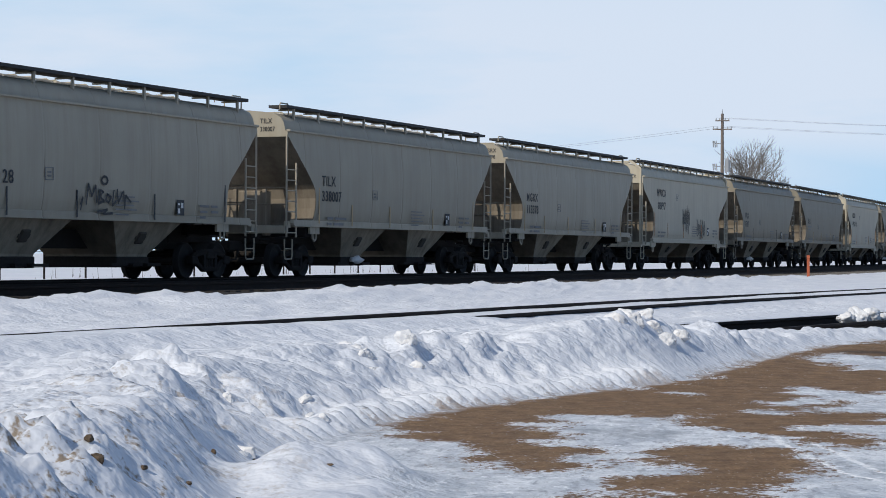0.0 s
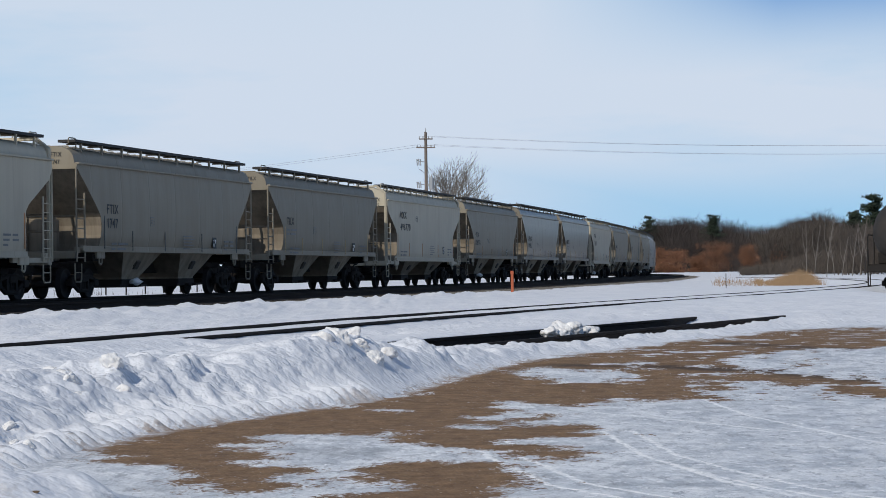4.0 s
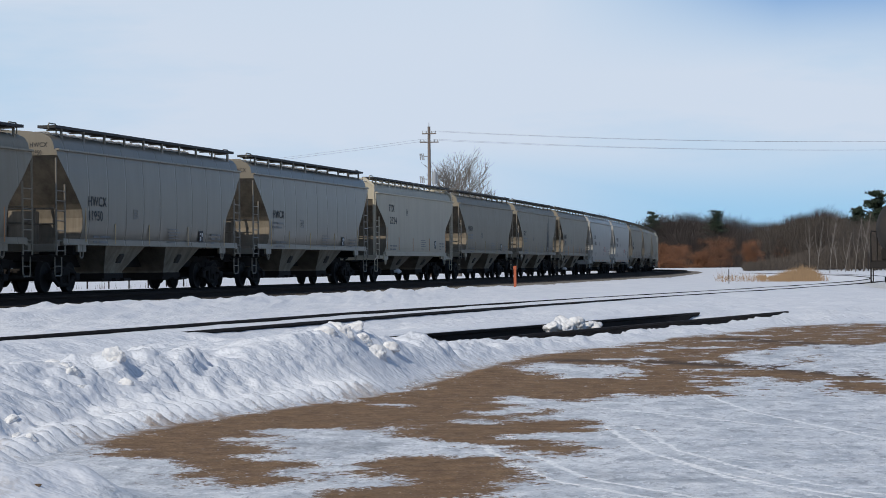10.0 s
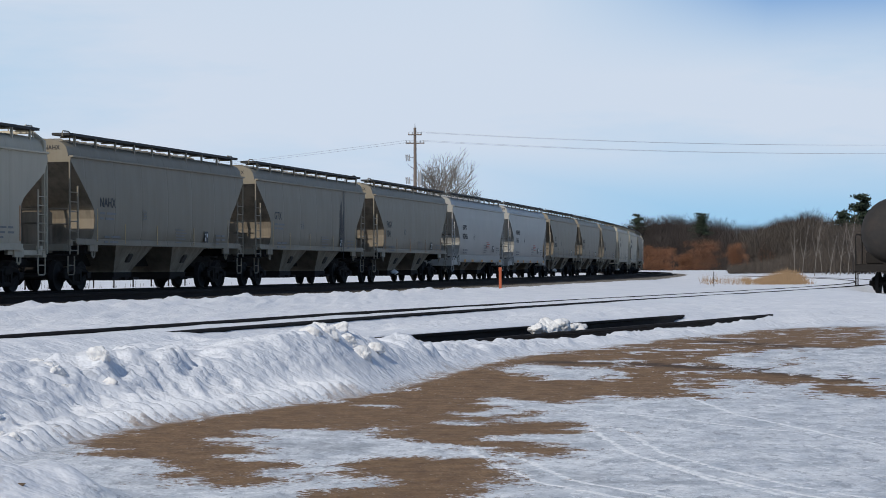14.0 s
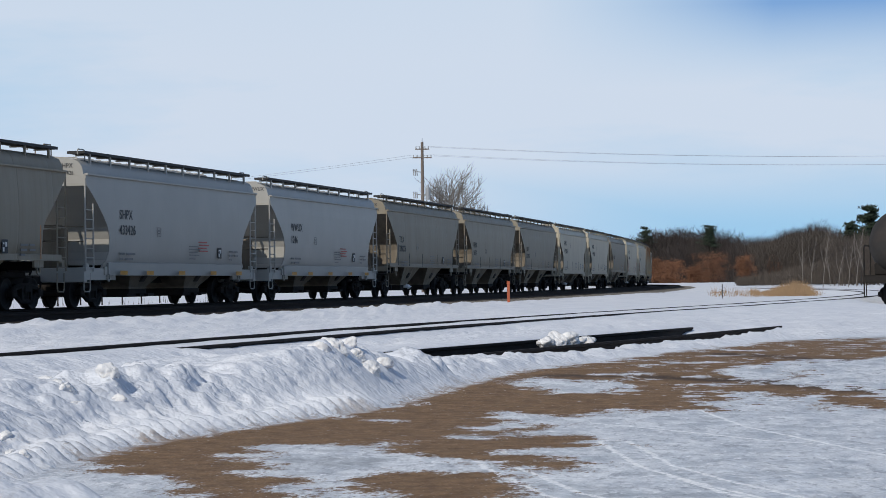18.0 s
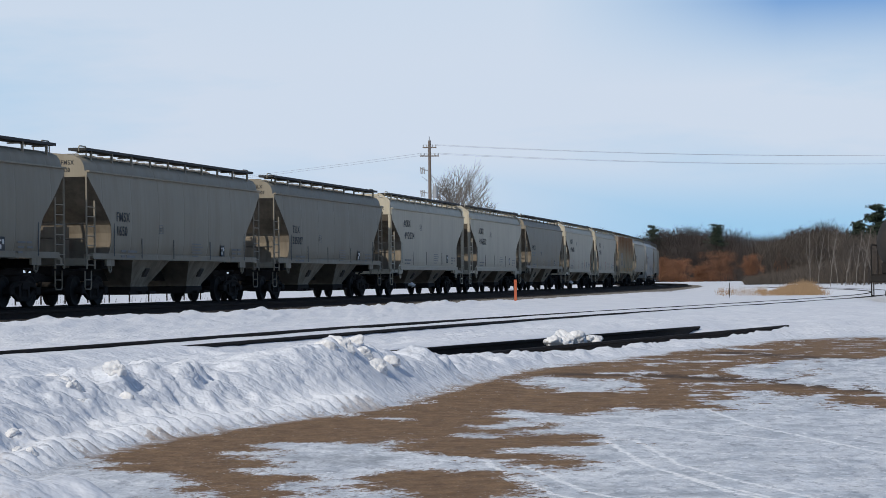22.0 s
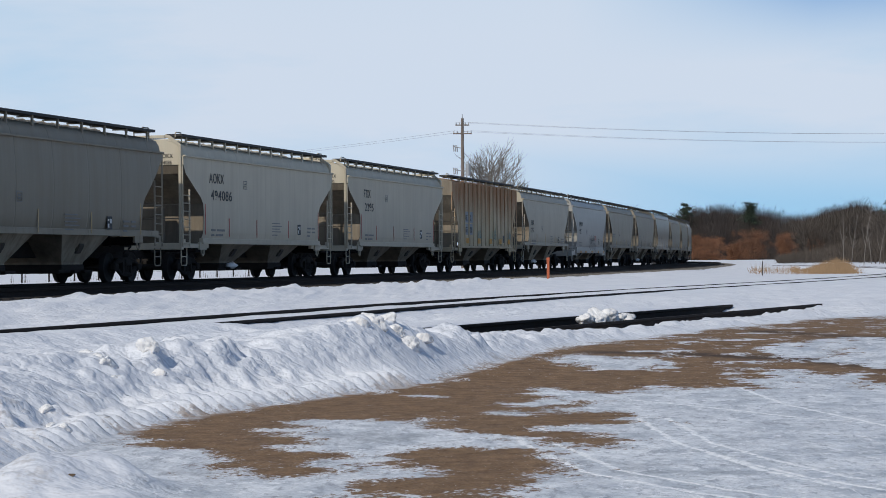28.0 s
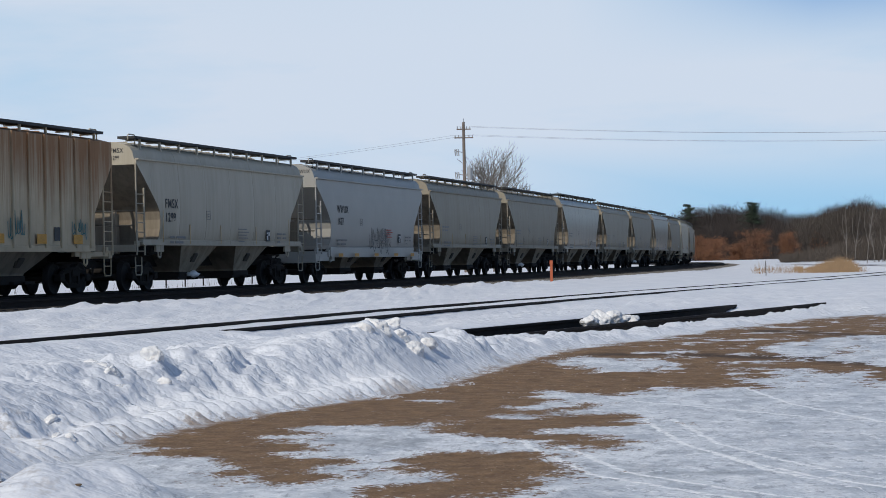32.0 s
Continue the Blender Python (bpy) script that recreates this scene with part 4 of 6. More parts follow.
def wheelset_mesh():
    bm = bmesh.new()
    lathe_y(bm, [(0.05, -1.0), (0.08, -0.98), (0.09, -0.84), (0.25, -0.82), (0.36, -0.79), (0.40, -0.83), (0.457, -0.83), (0.46, -0.72), (0.485, -0.70),
                 (0.485, -0.68), (0.36, -0.70), (0.22, -0.72), (0.09, -0.69), (0.085, 0.0), (0.09, 0.69), (0.22, 0.72), (0.36, 0.70), (0.485, 0.68),
                 (0.485, 0.70), (0.46, 0.72), (0.457, 0.83), (0.40, 0.83), (0.36, 0.79), (0.25, 0.82), (0.09, 0.84), (0.08, 0.98), (0.05, 1.0)], 24)
    return mesh_of("wheelset", bm, WHEEL, True)


def side_frame_mesh():
    """A cast truck side frame with its window openings between top chord, bottom chord and columns."""
    bm = bmesh.new()
    y0, y1 = -0.07, 0.07
    tube_pts = [(-0.98, 0, 0.47), (-0.72, 0, 0.62), (-0.32, 0, 0.68), (0.32, 0, 0.68), (0.72, 0, 0.62), (0.98, 0, 0.47)]
    for p, q in zip(tube_pts, tube_pts[1:]):
        tube(bm, [p, q], 0.085, 6)
    for p, q in zip([(-0.86, 0, 0.5), (-0.34, 0, 0.24), (0.34, 0, 0.24), (0.86, 0, 0.5)], [(-0.34, 0, 0.24), (0.34, 0, 0.24), (0.86, 0, 0.5)]):
        tube(bm, [p, q], 0.075, 6)
    for x in (-0.3, 0.3):
        box(bm, x - 0.06, x + 0.06, y0, y1, 0.24, 0.68)
    for x in (-0.89, 0.89):
        box(bm, x - 0.16, x + 0.16, -0.11, 0.11, 0.36, 0.58, 0.03)
    for x in (-0.14, 0.0, 0.14):
        tube(bm, [(x, 0, 0.3), (x, 0, 0.58)], 0.055, 8)
    return mesh_of("side_frame", bm, GEAR)


def bolster_mesh():
    bm = bmesh.new()
    box(bm, -0.2, 0.2, -1.1, 1.1, 0.5, 0.72, 0.03)
    tube(bm, [(0, 0, 0.7), (0, 0, 0.92)], 0.3, 14)
    box(bm, -0.5, 0.5, -0.62, 0.62, 0.34, 0.66, 0.04)
    for x in (-0.55, 0.55):
        tube(bm, [(x, -0.8, 0.42), (x, 0.8, 0.42)], 0.045, 6)
    for x in (-0.42, 0.42):
        for y in (-0.76, 0.76):
            box(bm, x - 0.04, x + 0.04, y - 0.06, y + 0.06, 0.28, 0.62)
    return mesh_of("bolster", bm, GEAR)


def ladder_mesh(material, z0, z1, width, rungs):
    bm = bmesh.new()
    for x in (0, width):
        tube(bm, [(x, 0, z0), (x, 0, z1 if x == 0 else z1 - 0.75)], 0.028, 6)
    for z in np.linspace(z0 + 0.12, z1 - 0.95, rungs):
        tube(bm, [(0, 0, z), (width, 0, z)], 0.016, 5)
    return mesh_of("ladder", bm, material)


def step_mesh(material):
    """A sill step: a bent strap that hangs under the corner."""
    bm = bmesh.new()
    tube(bm, [(0, 0, 1.05), (0, 0, 0.58), (0.06, 0, 0.5), (0.44, 0, 0.5), (0.5, 0, 0.58), (0.5, 0, 1.05)], 0.022, 5)
    tube(bm, [(0, 0, 0.78), (0.5, 0, 0.78)], 0.016, 5)
    return mesh_of("sill_step", bm, material)


def coupler_mesh():
    bm = bmesh.new()
    box(bm, 7.3, 8.55, -0.1, 0.1, 0.72, 0.98, 0.03)
    box(bm, 8.5, 9.0, -0.14, 0.16, 0.70, 1.0, 0.05)
    tube(bm, [(8.6, 0.25, 0.8), (8.75, 0.25, 0.5), (9.05, 0.2, 0.45)], 0.03, 6)
    return mesh_of("coupler", bm, GEAR)


def platform_mesh(material, deep, low):
    """The end sill and the side beams of the end platform."""
    bm = bmesh.new()
    up = low - 1.22
    box(bm, 8.06, 8.3, -1.5, 1.5, 1.0 - deep + up, 1.22 + up, 0.015)
    for y in (-1.42, 1.42):
        if low < 1.3:
            box(bm, 5.7, 8.05, y - 0.06, y + 0.06, 1.06 - deep + up, 1.2 + up, 0.01)
        box(bm, 7.88, 8.05, y - 0.07, y + 0.07, 1.16 + up, 1.34 + up, 0.01)
    return mesh_of("end_platform", bm, material)


def draft_sill_mesh(low):
    """The dark box sill and body bolster over the truck."""
    bm = bmesh.new()
    box(bm, 5.6, 8.05, -0.35, 0.35, 0.92, low, 0.02)
    box(bm, 6.3, 6.75, -1.42, 1.42, low - 0.3, low - 0.04, 0.02)
    for y in (-0.9, 0.9):
        tube(bm, [(5.6, y, low - 0.32), (7.2, y, low - 0.32), (7.9, y * 0.6, low - 0.4)], 0.035, 5)
    return mesh_of("draft_sill", bm, GEAR)


def post_mesh(material, s):
    """A bent plate post from the end sill up over the roof's edge, on one side."""
    bm = bmesh.new()
    y = 1.5 * s
    box(bm, 8.14, 8.30, min(y, y - s * 0.09), max(y, y - s * 0.09), 1.1, 4.36, 0.01)
    tube(bm, [(8.22, y - s * 0.05, 4.33), (8.22, y - s * 0.42, 4.62), (8.22, y - s * 0.55, 4.66)], 0.075, 4)
    return mesh_of("end_post", bm, material)


def header_mesh(material):
    """The plate that joins the two end posts over the roof."""
    bm = bmesh.new()
    box(bm, 8.14, 8.30, -0.95, 0.95, 4.58, 4.68, 0.01)
    return mesh_of("post_header", bm, material)


def brake_mesh():
    bm = bmesh.new()
    tube(bm, [(7.2, -0.25, 1.75), (7.2, 0.45, 1.75)], 0.24, 12)
    tube(bm, [(7.0, 0.4, 1.25), (7.0, 0.4, 1.6)], 0.09, 8)
    box(bm, 6.85, 7.4, -0.4, 0.5, 1.2, 1.32, 0.02)
    tube(bm, [(7.5, 0.0, 1.22), (7.5, 0.0, 2.4)], 0.03, 6)
    return mesh_of("brake_cylinder", bm, GEAR)


def brake_wheel_mesh():
    bm = bmesh.new()
    pts = [(8.36, 0.55 + 0.28 * math.cos(a), 2.2 + 0.28 * math.sin(a)) for a in np.linspace(0, 2 * math.pi, 17)]
    tube(bm, pts, 0.018, 5)
    for a in (0.3, 1.35, 2.4):
        tube(bm, [(8.36, 0.55 - 0.28 * math.cos(a), 2.2 - 0.28 * math.sin(a)), (8.36, 0.55 + 0.28 * math.cos(a), 2.2 + 0.28 * math.sin(a))], 0.012, 4)
    tube(bm, [(8.1, 0.55, 2.2), (8.38, 0.55, 2.2)], 0.04, 8)
    return mesh_of("brake_wheel", bm, GEAR)


def walkway_mesh():
    bm = bmesh.new()
    box(bm, -8.0, 8.0, -0.30, 0.26, -0.04, 0.04)
    return mesh_of("running_board", bm, ROOFWALK)


def bracket_mesh(material):
    bm = bmesh.new()
    box(bm, -0.035, 0.035, -0.03, 0.03, -0.36, 0.0)
    box(bm, -0.035, 0.035, 0.0, 0.45, -0.06, -0.025)
    return mesh_of("bracket", bm, material)


def rail_loop_mesh(material):
    bm = bmesh.new()
    tube(bm, [(0, 0, 0), (0, 0, 0.12), (0.05, 0, 0.17), (0.5, 0, 0.17), (0.56, 0, 0.12), (0.56, 0, -0.3)], 0.02, 5)
    return mesh_of("grab_rail", bm, material)


def hatch_mesh(material):
    bm = bmesh.new()
    box(bm, -1.5, 1.5, -0.42, 0.42, 4.54, 4.64, 0.03)
    for x in np.linspace(-1.35, 1.35, 5):
        tube(bm, [(x, -0.45, 4.58), (x, -0.3, 4.67), (x, 0.3, 4.67), (x, 0.45, 4.58)], 0.02, 5)
    return mesh_of("hatch_cover", bm, material)


def gate_mesh():
    bm = bmesh.new()
    box(bm, -0.78, 0.78, -1.02, 1.02, 0.30, 0.56, 0.02)
    tube(bm, [(-0.35, -1.25, 0.36), (-0.35, 1.25, 0.36)], 0.05, 8)
    tube(bm, [(0.35, -1.25, 0.36), (0.35, 1.25, 0.36)], 0.05, 8)
    box(bm, -1.2, 1.2, -1.12, -1.04, 0.33, 0.40)
    return mesh_of("outlet_gate", bm, GEAR)


def sill_mesh(material, deep, low):
    bm = bmesh.new()
    long = 7.85 if low > 1.3 else 6.5
    box(bm, -long, long, -1.575, -1.44, low - 0.02 - deep, low + 0.16, 0.015)
    box(bm, -long, long, -1.60, -1.5, low - 0.02 - deep, low + 0.02 - deep)
    return mesh_of("side_sill", bm, material)


WHEELSET, FRAME, BOLSTER, COUPLER = wheelset_mesh(), side_frame_mesh(), bolster_mesh(), coupler_mesh()
WALKWAY, GATE, BRAKE, BRAKEWHEEL = walkway_mesh(), gate_mesh(), brake_mesh(), brake_wheel_mesh()


def build_car(kind):
    """One covered hopper car of a kind, with its parts; its origin is on the rail head, +x away along the train."""
    paint = {"curved": GREY, "light": LIGHT, "glossy": GLOSS, "pale": PALE, "white": WHITE, "rusty": RUSTY}[kind]
    posted = kind == "pale"
    deep = 0.22 if kind == "white" else 0.0
    low, lift = LOW[kind], LIFT.get(kind, 0)
    car = new("hopper_car")
    part("body", body_mesh("body", paint, kind), paint, car)
    own_paint = kind == "white"
    # grimy on the grey cars; on pale ones the dark paint imitates shade
    sheet = slope_mesh(kind, paint if own_paint else GRIME_SHADE)
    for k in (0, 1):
        part("slope_sheet", sheet, GRIME_SHADE, car, "" if own_paint else "brown sloping end sheet with grime and shade in its paint").rotation_euler.z = math.pi * k
    chord = chord_mesh(paint) if kind != "rusty" else None
    pad = pad_mesh(paint)
    for k in (0, 1):
        if chord:
            c = part("top_chord", chord, paint, car)
            c.rotation_euler.z, c.location.z = math.pi * k, lift
        for x in (-6.35, 6.35):
            p = part("jacking_pad", pad, paint, car)
            p.location, p.rotation_euler.z = (x, 0, low - 1.22), math.pi * k
    if kind == "rusty":
        bm = bmesh.new()
        box(bm, -0.035, 0.035, -1.62, -1.55, 1.3, 4.42, 0.01)
        rib = mesh_of("rib", bm, paint)
        for x in np.linspace(-6.6, 6.6, 14):
            part("rib", rib, paint, car).location.x = x
    cover = hatch_mesh(paint)
    for x in (-4.6, -1.55, 1.55, 4.6):
        part("roof_hatch", cover, paint, car).location = (x, 0, lift)
    for y in (-1.12, 1.12):
        part("running_board", WALKWAY, ROOFWALK, car).location = (0, y, 4.69 + lift)
    br = bracket_mesh(paint)
    count = 13 if posted else 10
    for s in (-1, 1):
        for x in np.linspace(-7.4, 7.5, count):
            b = part("bracket", br, paint, car)
            b.location = (x, s * 1.34, 4.66 + lift)
            b.rotation_euler.z = 0 if s < 0 else math.pi
    loop = rail_loop_mesh(paint)
    for x, y in ((7.45, -1.2), (7.45, -0.7), (-8.0, -1.2)):
        part("grab_rail", loop, paint, car).location = (x, y, 4.62 + lift)
    hue = BAYPAINT if low > 1.3 else GRIME_SHADE
    bay, shaker, column = hopper_bay(hue, low), vibrator_mesh(low), column_mesh()
    for k in (0, 1):
        part("end_column", column, GRIME_SHADE, car, "grimy box column and grab irons").rotation_euler.z = math.pi * k
    for x in (-2.6, 2.6):
        hung = part("hopper_bay", bay, hue, car)
        hung.location.x = x
        for k in (0, 1):
            part("vibrator_bracket", shaker, SOOT, hung).rotation_euler.z = math.pi * k
        part("outlet_gate", GATE, GEAR, car).location.x = x
    sill = sill_mesh(paint, deep, low)
    part("side_sill", sill, paint, car)
    part("side_sill", sill, paint, car).rotation_euler.z = math.pi
    bm = bmesh.new()
    box(bm, -6.6, 6.6, -0.3, 0.3, 0.75, 1.2)
    part("centre_sill", bm, GEAR, car)
    posts = [("end_post", post_mesh(paint, -1)), ("end_post", post_mesh(paint, 1)), ("post_header", header_mesh(paint))] if posted else []
    plat, steps, draft = platform_mesh(paint, deep, low), step_mesh(paint), draft_sill_mesh(low)
    lad = ladder_mesh(paint, 1.1, 3.9 if not posted else 3.7, 0.62, 7)
    for k in (0, 1):
        for me, name, m in ((plat, "end_platform", paint), (draft, "draft_sill", GEAR), (COUPLER, "coupler", GEAR)):
            part(name, me, m, car).rotation_euler.z = math.pi * k
        for name, me in posts:
            part(name, me, paint, car).rotation_euler.z = math.pi * k
        for s in (-1, 1):
            flip = 1 if k == 0 else -1
            ld = part("ladder", lad, paint, car)
            ld.location = (flip * (HALF - 0.05), s * 1.53, 0)
            ld.rotation_euler.z = 0 if flip < 0 else math.pi
            st = part("sill_step", steps, paint, car)
            st.location = (flip * (HALF - 0.05), s * 1.47, 0)
            st.rotation_euler.z = 0 if flip < 0 else math.pi
    part("brake_cylinder", BRAKE, GEAR, car)
    part("brake_wheel", BRAKEWHEEL, GEAR, car)
    for x in (-6.55, 6.55):
        tr = part("truck", BOLSTER, GEAR, car, "black cast-steel truck")
        tr.location.x = x
        for s in (-1, 1):
            part("side_frame", FRAME, GEAR, tr).location.y = s * 1.0
        for dx in (-0.89, 0.89):
            part("wheelset", WHEELSET, WHEEL, tr).location = (dx, 0, 0.46)
    return car


KINDS = {k: build_car(k) for k in ("curved", "light", "glossy", "pale", "white", "rusty")}
LOOKS = {"curved": "weathered grey covered hopper railcar with curved sides", "light": "weathered light grey covered hopper railcar with curved sides", "glossy": "glossy grey covered hopper railcar with curved seamed sides",
         "pale": "pale grey covered hopper railcar with white end posts", "white": "off-white covered hopper railcar with a deep side sill",
         "rusty": "rust-streaked brown covered hopper railcar with ribbed sides"}


def letters(text, size, material, narrow=0.82):
    """Stencilled lettering as a thin mesh that starts at its lower left corner."""
    cu = bpy.data.curves.new("lettering", "FONT")
    cu.body, cu.size, cu.extrude, cu.offset, cu.space_character = text, size, 0.002, 0.010 * size, 1.12
    ob = bpy.data.objects.new("lettering", cu)
    me = bpy.data.meshes.new_from_object(ob)
    bpy.data.objects.remove(ob)
    me.transform(Matrix.Diagonal((narrow, 1, 1, 1)))
    me.materials.clear()
    me.materials.append(material)
    return me


def sign(car, name, me, material, x, z, gap=0.012):
    ob = part(name, me, material, car)
    w = max(half_width(z), half_width(z + 0.3), half_width(z + 0.6))
    if car["flat"]:
        w = min(w, 1.56)
    ob.matrix_basis = pose(x, -w - gap, z, 90, 0, 0)
    if name in ("stencil_block", "red_stencil", "stencil_panel_marks", "stencil_box", "graffiti"):
        ob["kind"] = "stuff"
    return ob


def bars_mesh(rows, material):
    """Rows of short bars for stencilling too small to read: (x, z, length, height)."""
    bm = bmesh.new()
    for x, z, w, h in rows:
        box(bm, x, x + w, z, z + h, -0.002, 0.002)
    return mesh_of("stencil_block", bm, material)


def strip_mesh(h):
    bm = bmesh.new()
    box(bm, -0.03, 0.03, 0, h, -0.003, 0.003)
    return bm


BAR_BLOCKS = [bars_mesh([(0, 0, 0.42, 0.07), (0.55, 0, 0.8, 0.07), (0, -0.16, 0.3, 0.07), (0.45, -0.16, 0.7, 0.07)], FADED),
              bars_mesh([(0, 0, 0.9, 0.035), (0, -0.1, 1.1, 0.035), (0, -0.2, 0.85, 0.035), (0, -0.3, 1.0, 0.035), (0, -0.42, 0.6, 0.035)], FADED),
              bars_mesh([(0, 0, 0.9, 0.04), (0.1, -0.1, 1.0, 0.04), (0, -0.2, 0.85, 0.04), (0.1, -0.3, 0.9, 0.04)], RED),
              bars_mesh([(0, 0, 0.5, 0.06), (0.6, 0, 0.35, 0.06), (0, -0.14, 0.4, 0.06), (0.6, -0.14, 0.4, 0.06), (0, -0.28, 0.3, 0.06)], FADED)]
PLATE = bars_mesh([(0, 0, 0.38, 0.38)], BLACK)
PLATE_TEXT = bars_mesh([(0.05, 0.05, 0.10, 0.12), (0.21, 0.18, 0.11, 0.13), (0.05, 0.25, 0.10, 0.05)], STENCIL)
SMALLBOX = bars_mesh([(0, 0, 0.36, 0.02), (0, 0.27, 0.36, 0.02), (0, 0.02, 0.025, 0.25), (0.335, 0.02, 0.025, 0.25), (0.1, 0.08, 0.16, 0.04), (0.1, 0.16, 0.16, 0.04)], FADED)
STRIPS = {c: mesh_of("reflector_strip", strip_mesh(0.62), m) for c, m in (("orange", ORANGE), ("black", BLACK), ("faded", YELLOW), ("red", RED))}
LONG_STRIPS = {c: mesh_of("reflector_strip", strip_mesh(1.0), m) for c, m in (("orange", ORANGE), ("black", BLACK), ("faded", YELLOW), ("red", RED))}
BLUEPATCH = bars_mesh([(0, 0, 0.82, 0.55)], BLUE)
SILLMARK = bars_mesh([(0, 0, 0.62, 0.13)], AMBER)
BIGMARK = bars_mesh([(0, 0, 0.6, 0.26)], AMBER)


def scribble(seed, width, height, strokes):
    """One looping spray-paint stroke that spells nothing."""
    rnd = random.Random(seed)
    knots = []
    for k in range(strokes * 4):
        a = k * 2.05 + rnd.uniform(-0.5, 0.5)
        tall = rnd.uniform(0.25, 0.55) if rnd.random() < 0.75 else 0.75
        knots.append(Vector((width * k / (strokes * 4) + math.cos(a) * width * 0.055, height * (0.45 + math.sin(a) * tall), 0)))
    fine = []
    for a, b, c, d in zip(knots, knots[1:], knots[2:], knots[3:]):
        for j in range(5):
            u = j / 5
            fine.append(0.5 * (2 * b + (c - a) * u + (2 * a - 5 * b + 4 * c - d) * u * u + (3 * b - a - 3 * c + d) * u ** 3))
    bm = bmesh.new()
    last = None
    for p, q in zip(fine, fine[1:]):
        d = (q - p).normalized() if (q - p).length > 1e-5 else Vector((1, 0, 0))
        side = Vector((-d.y, d.x, 0)) * 0.021
        pair = (bm.verts.new(p - side), bm.verts.new(p + side))
        if last:
            bm.faces.new((last[0], pair[0], pair[1], last[1]))
        last = pair
    return mesh_of("graffiti", bm, BLACK if seed < 30 else TEAL)


def tag_strokes():
    """A sprayed tag of quick angular strokes, loops, a ring over it and a double underline."""
    ways = [[(0.0, 0.2), (0.1, 0.45), (0.0, 0.0)], [(0.25, 0.2), (0.35, 0.95), (0.5, 0.5), (0.68, 0.9), (0.72, 0.3)], [(0.85, 0.75), (0.8, 0.25), (1.05, 0.35), (0.85, 0.52), (1.02, 0.68), (0.85, 0.75)],
            [(1.2, 0.6), (1.12, 0.4), (1.25, 0.3), (1.38, 0.5), (1.2, 0.6)], [(1.5, 0.75), (1.42, 0.2), (1.6, 0.35)], [(1.66, 0.8), (1.7, 0.3), (1.9, 0.7)], [(1.95, 0.75), (2.0, 0.1), (2.05, 0.6), (2.3, 0.35)],
            [(0.75, -0.05), (1.2, 0.05), (1.0, -0.12), (1.45, -0.08)]]
    ways.append([(1.08 + 0.14 * math.cos(a), 1.1 + 0.14 * math.sin(a)) for a in np.linspace(0, 6.3, 13)])
    bm = bmesh.new()
    for way in [[(u, v * 0.64) for u, v in w] for w in ways]:
        for (ax, ay), (bx, by) in zip(way, way[1:]):
            d = Vector((bx - ax, by - ay, 0)).normalized() * 0.012
            q = Vector((-d.y, d.x, 0)) * 2.4
            a, b = Vector((ax, ay, 0)) - d, Vector((bx, by, 0)) + d
            bm.faces.new([bm.verts.new(v) for v in (a - q, b - q, b + q, a + q)])
    return mesh_of("graffiti", bm, BLACK)


# kind, reporting mark, number, colour of the reflectors; for the first car to come and all that follow
TRAIN = [("light", "", "", "black"), ("light", "", "28", "black"), ("light", "TILX", "338007", "faded"), ("light", "MGRX", "113378", "faded"),
         ("pale", "HWCX", "8897", "orange"), ("curved", "FTIX", "1747", "black"), ("curved", "TILX", "", "faded"), ("pale", "AOKX", "496770", "orange"),
         ("curved", "TILX", "338010", "orange"), ("glossy", "HWCX", "11950", "faded"), ("glossy", "HWCX", "", "faded"), ("pale", "FTIX", "2524", "orange"),
         ("curved", "NAHX", "", "faded"), ("curved", "GTX", "", "faded"), ("curved", "FMSX", "1241", "orange"), ("white", "SHPX", "433426", "black"),
         ("white", "WWUX", "1246", "black"), ("curved", "TILX", "338076", "black"), ("curved", "FMSX", "1650", "black"), ("curved", "TILX", "335007", "black"),
         ("pale", "AOKX", "492034", "black"), ("pale", "AOKX", "496862", "black"), ("curved", "HWCX", "", "faded"), ("pale", "AOKX", "494086", "red"),
         ("pale", "FTIX", "2295", "red"), ("rusty", "", "", ""), ("light", "FMSX", "1299", "faded"), ("white", "WWUX", "1627", "black"),
         ("curved", "", "", "faded"), ("curved", "", "", "black"), ("glossy", "", "", "faded"), ("curved", "", "", "faded"), ("curved", "", "", "black"),
         ("glossy", "", "", "faded"), ("curved", "", "", "faded"), ("pale", "", "", "orange"), ("curved", "", "", "faded"), ("curved", "", "", "black"),
         ("glossy", "", "", "faded"), ("curved", "", "", "faded"), ("curved", "", "", "black")]
POSTS = [-38.1, -19.8, -1.4, 16.6, 34.8, 53.1, 71.7, 90.2, 108.6, 126.8, 144.9, 162.9, 181.1, 199.2, 217.5, 235.5, 253.8, 272.3, 290.5, 308.9, 327.2,
         345.5, 363.8, 382.1, 400.8, 419.4, 437.8, 456.0, 474.1, 492.4]
while len(POSTS) < len(TRAIN):
    POSTS.append(POSTS[-1] + 18.25)
CARS = []


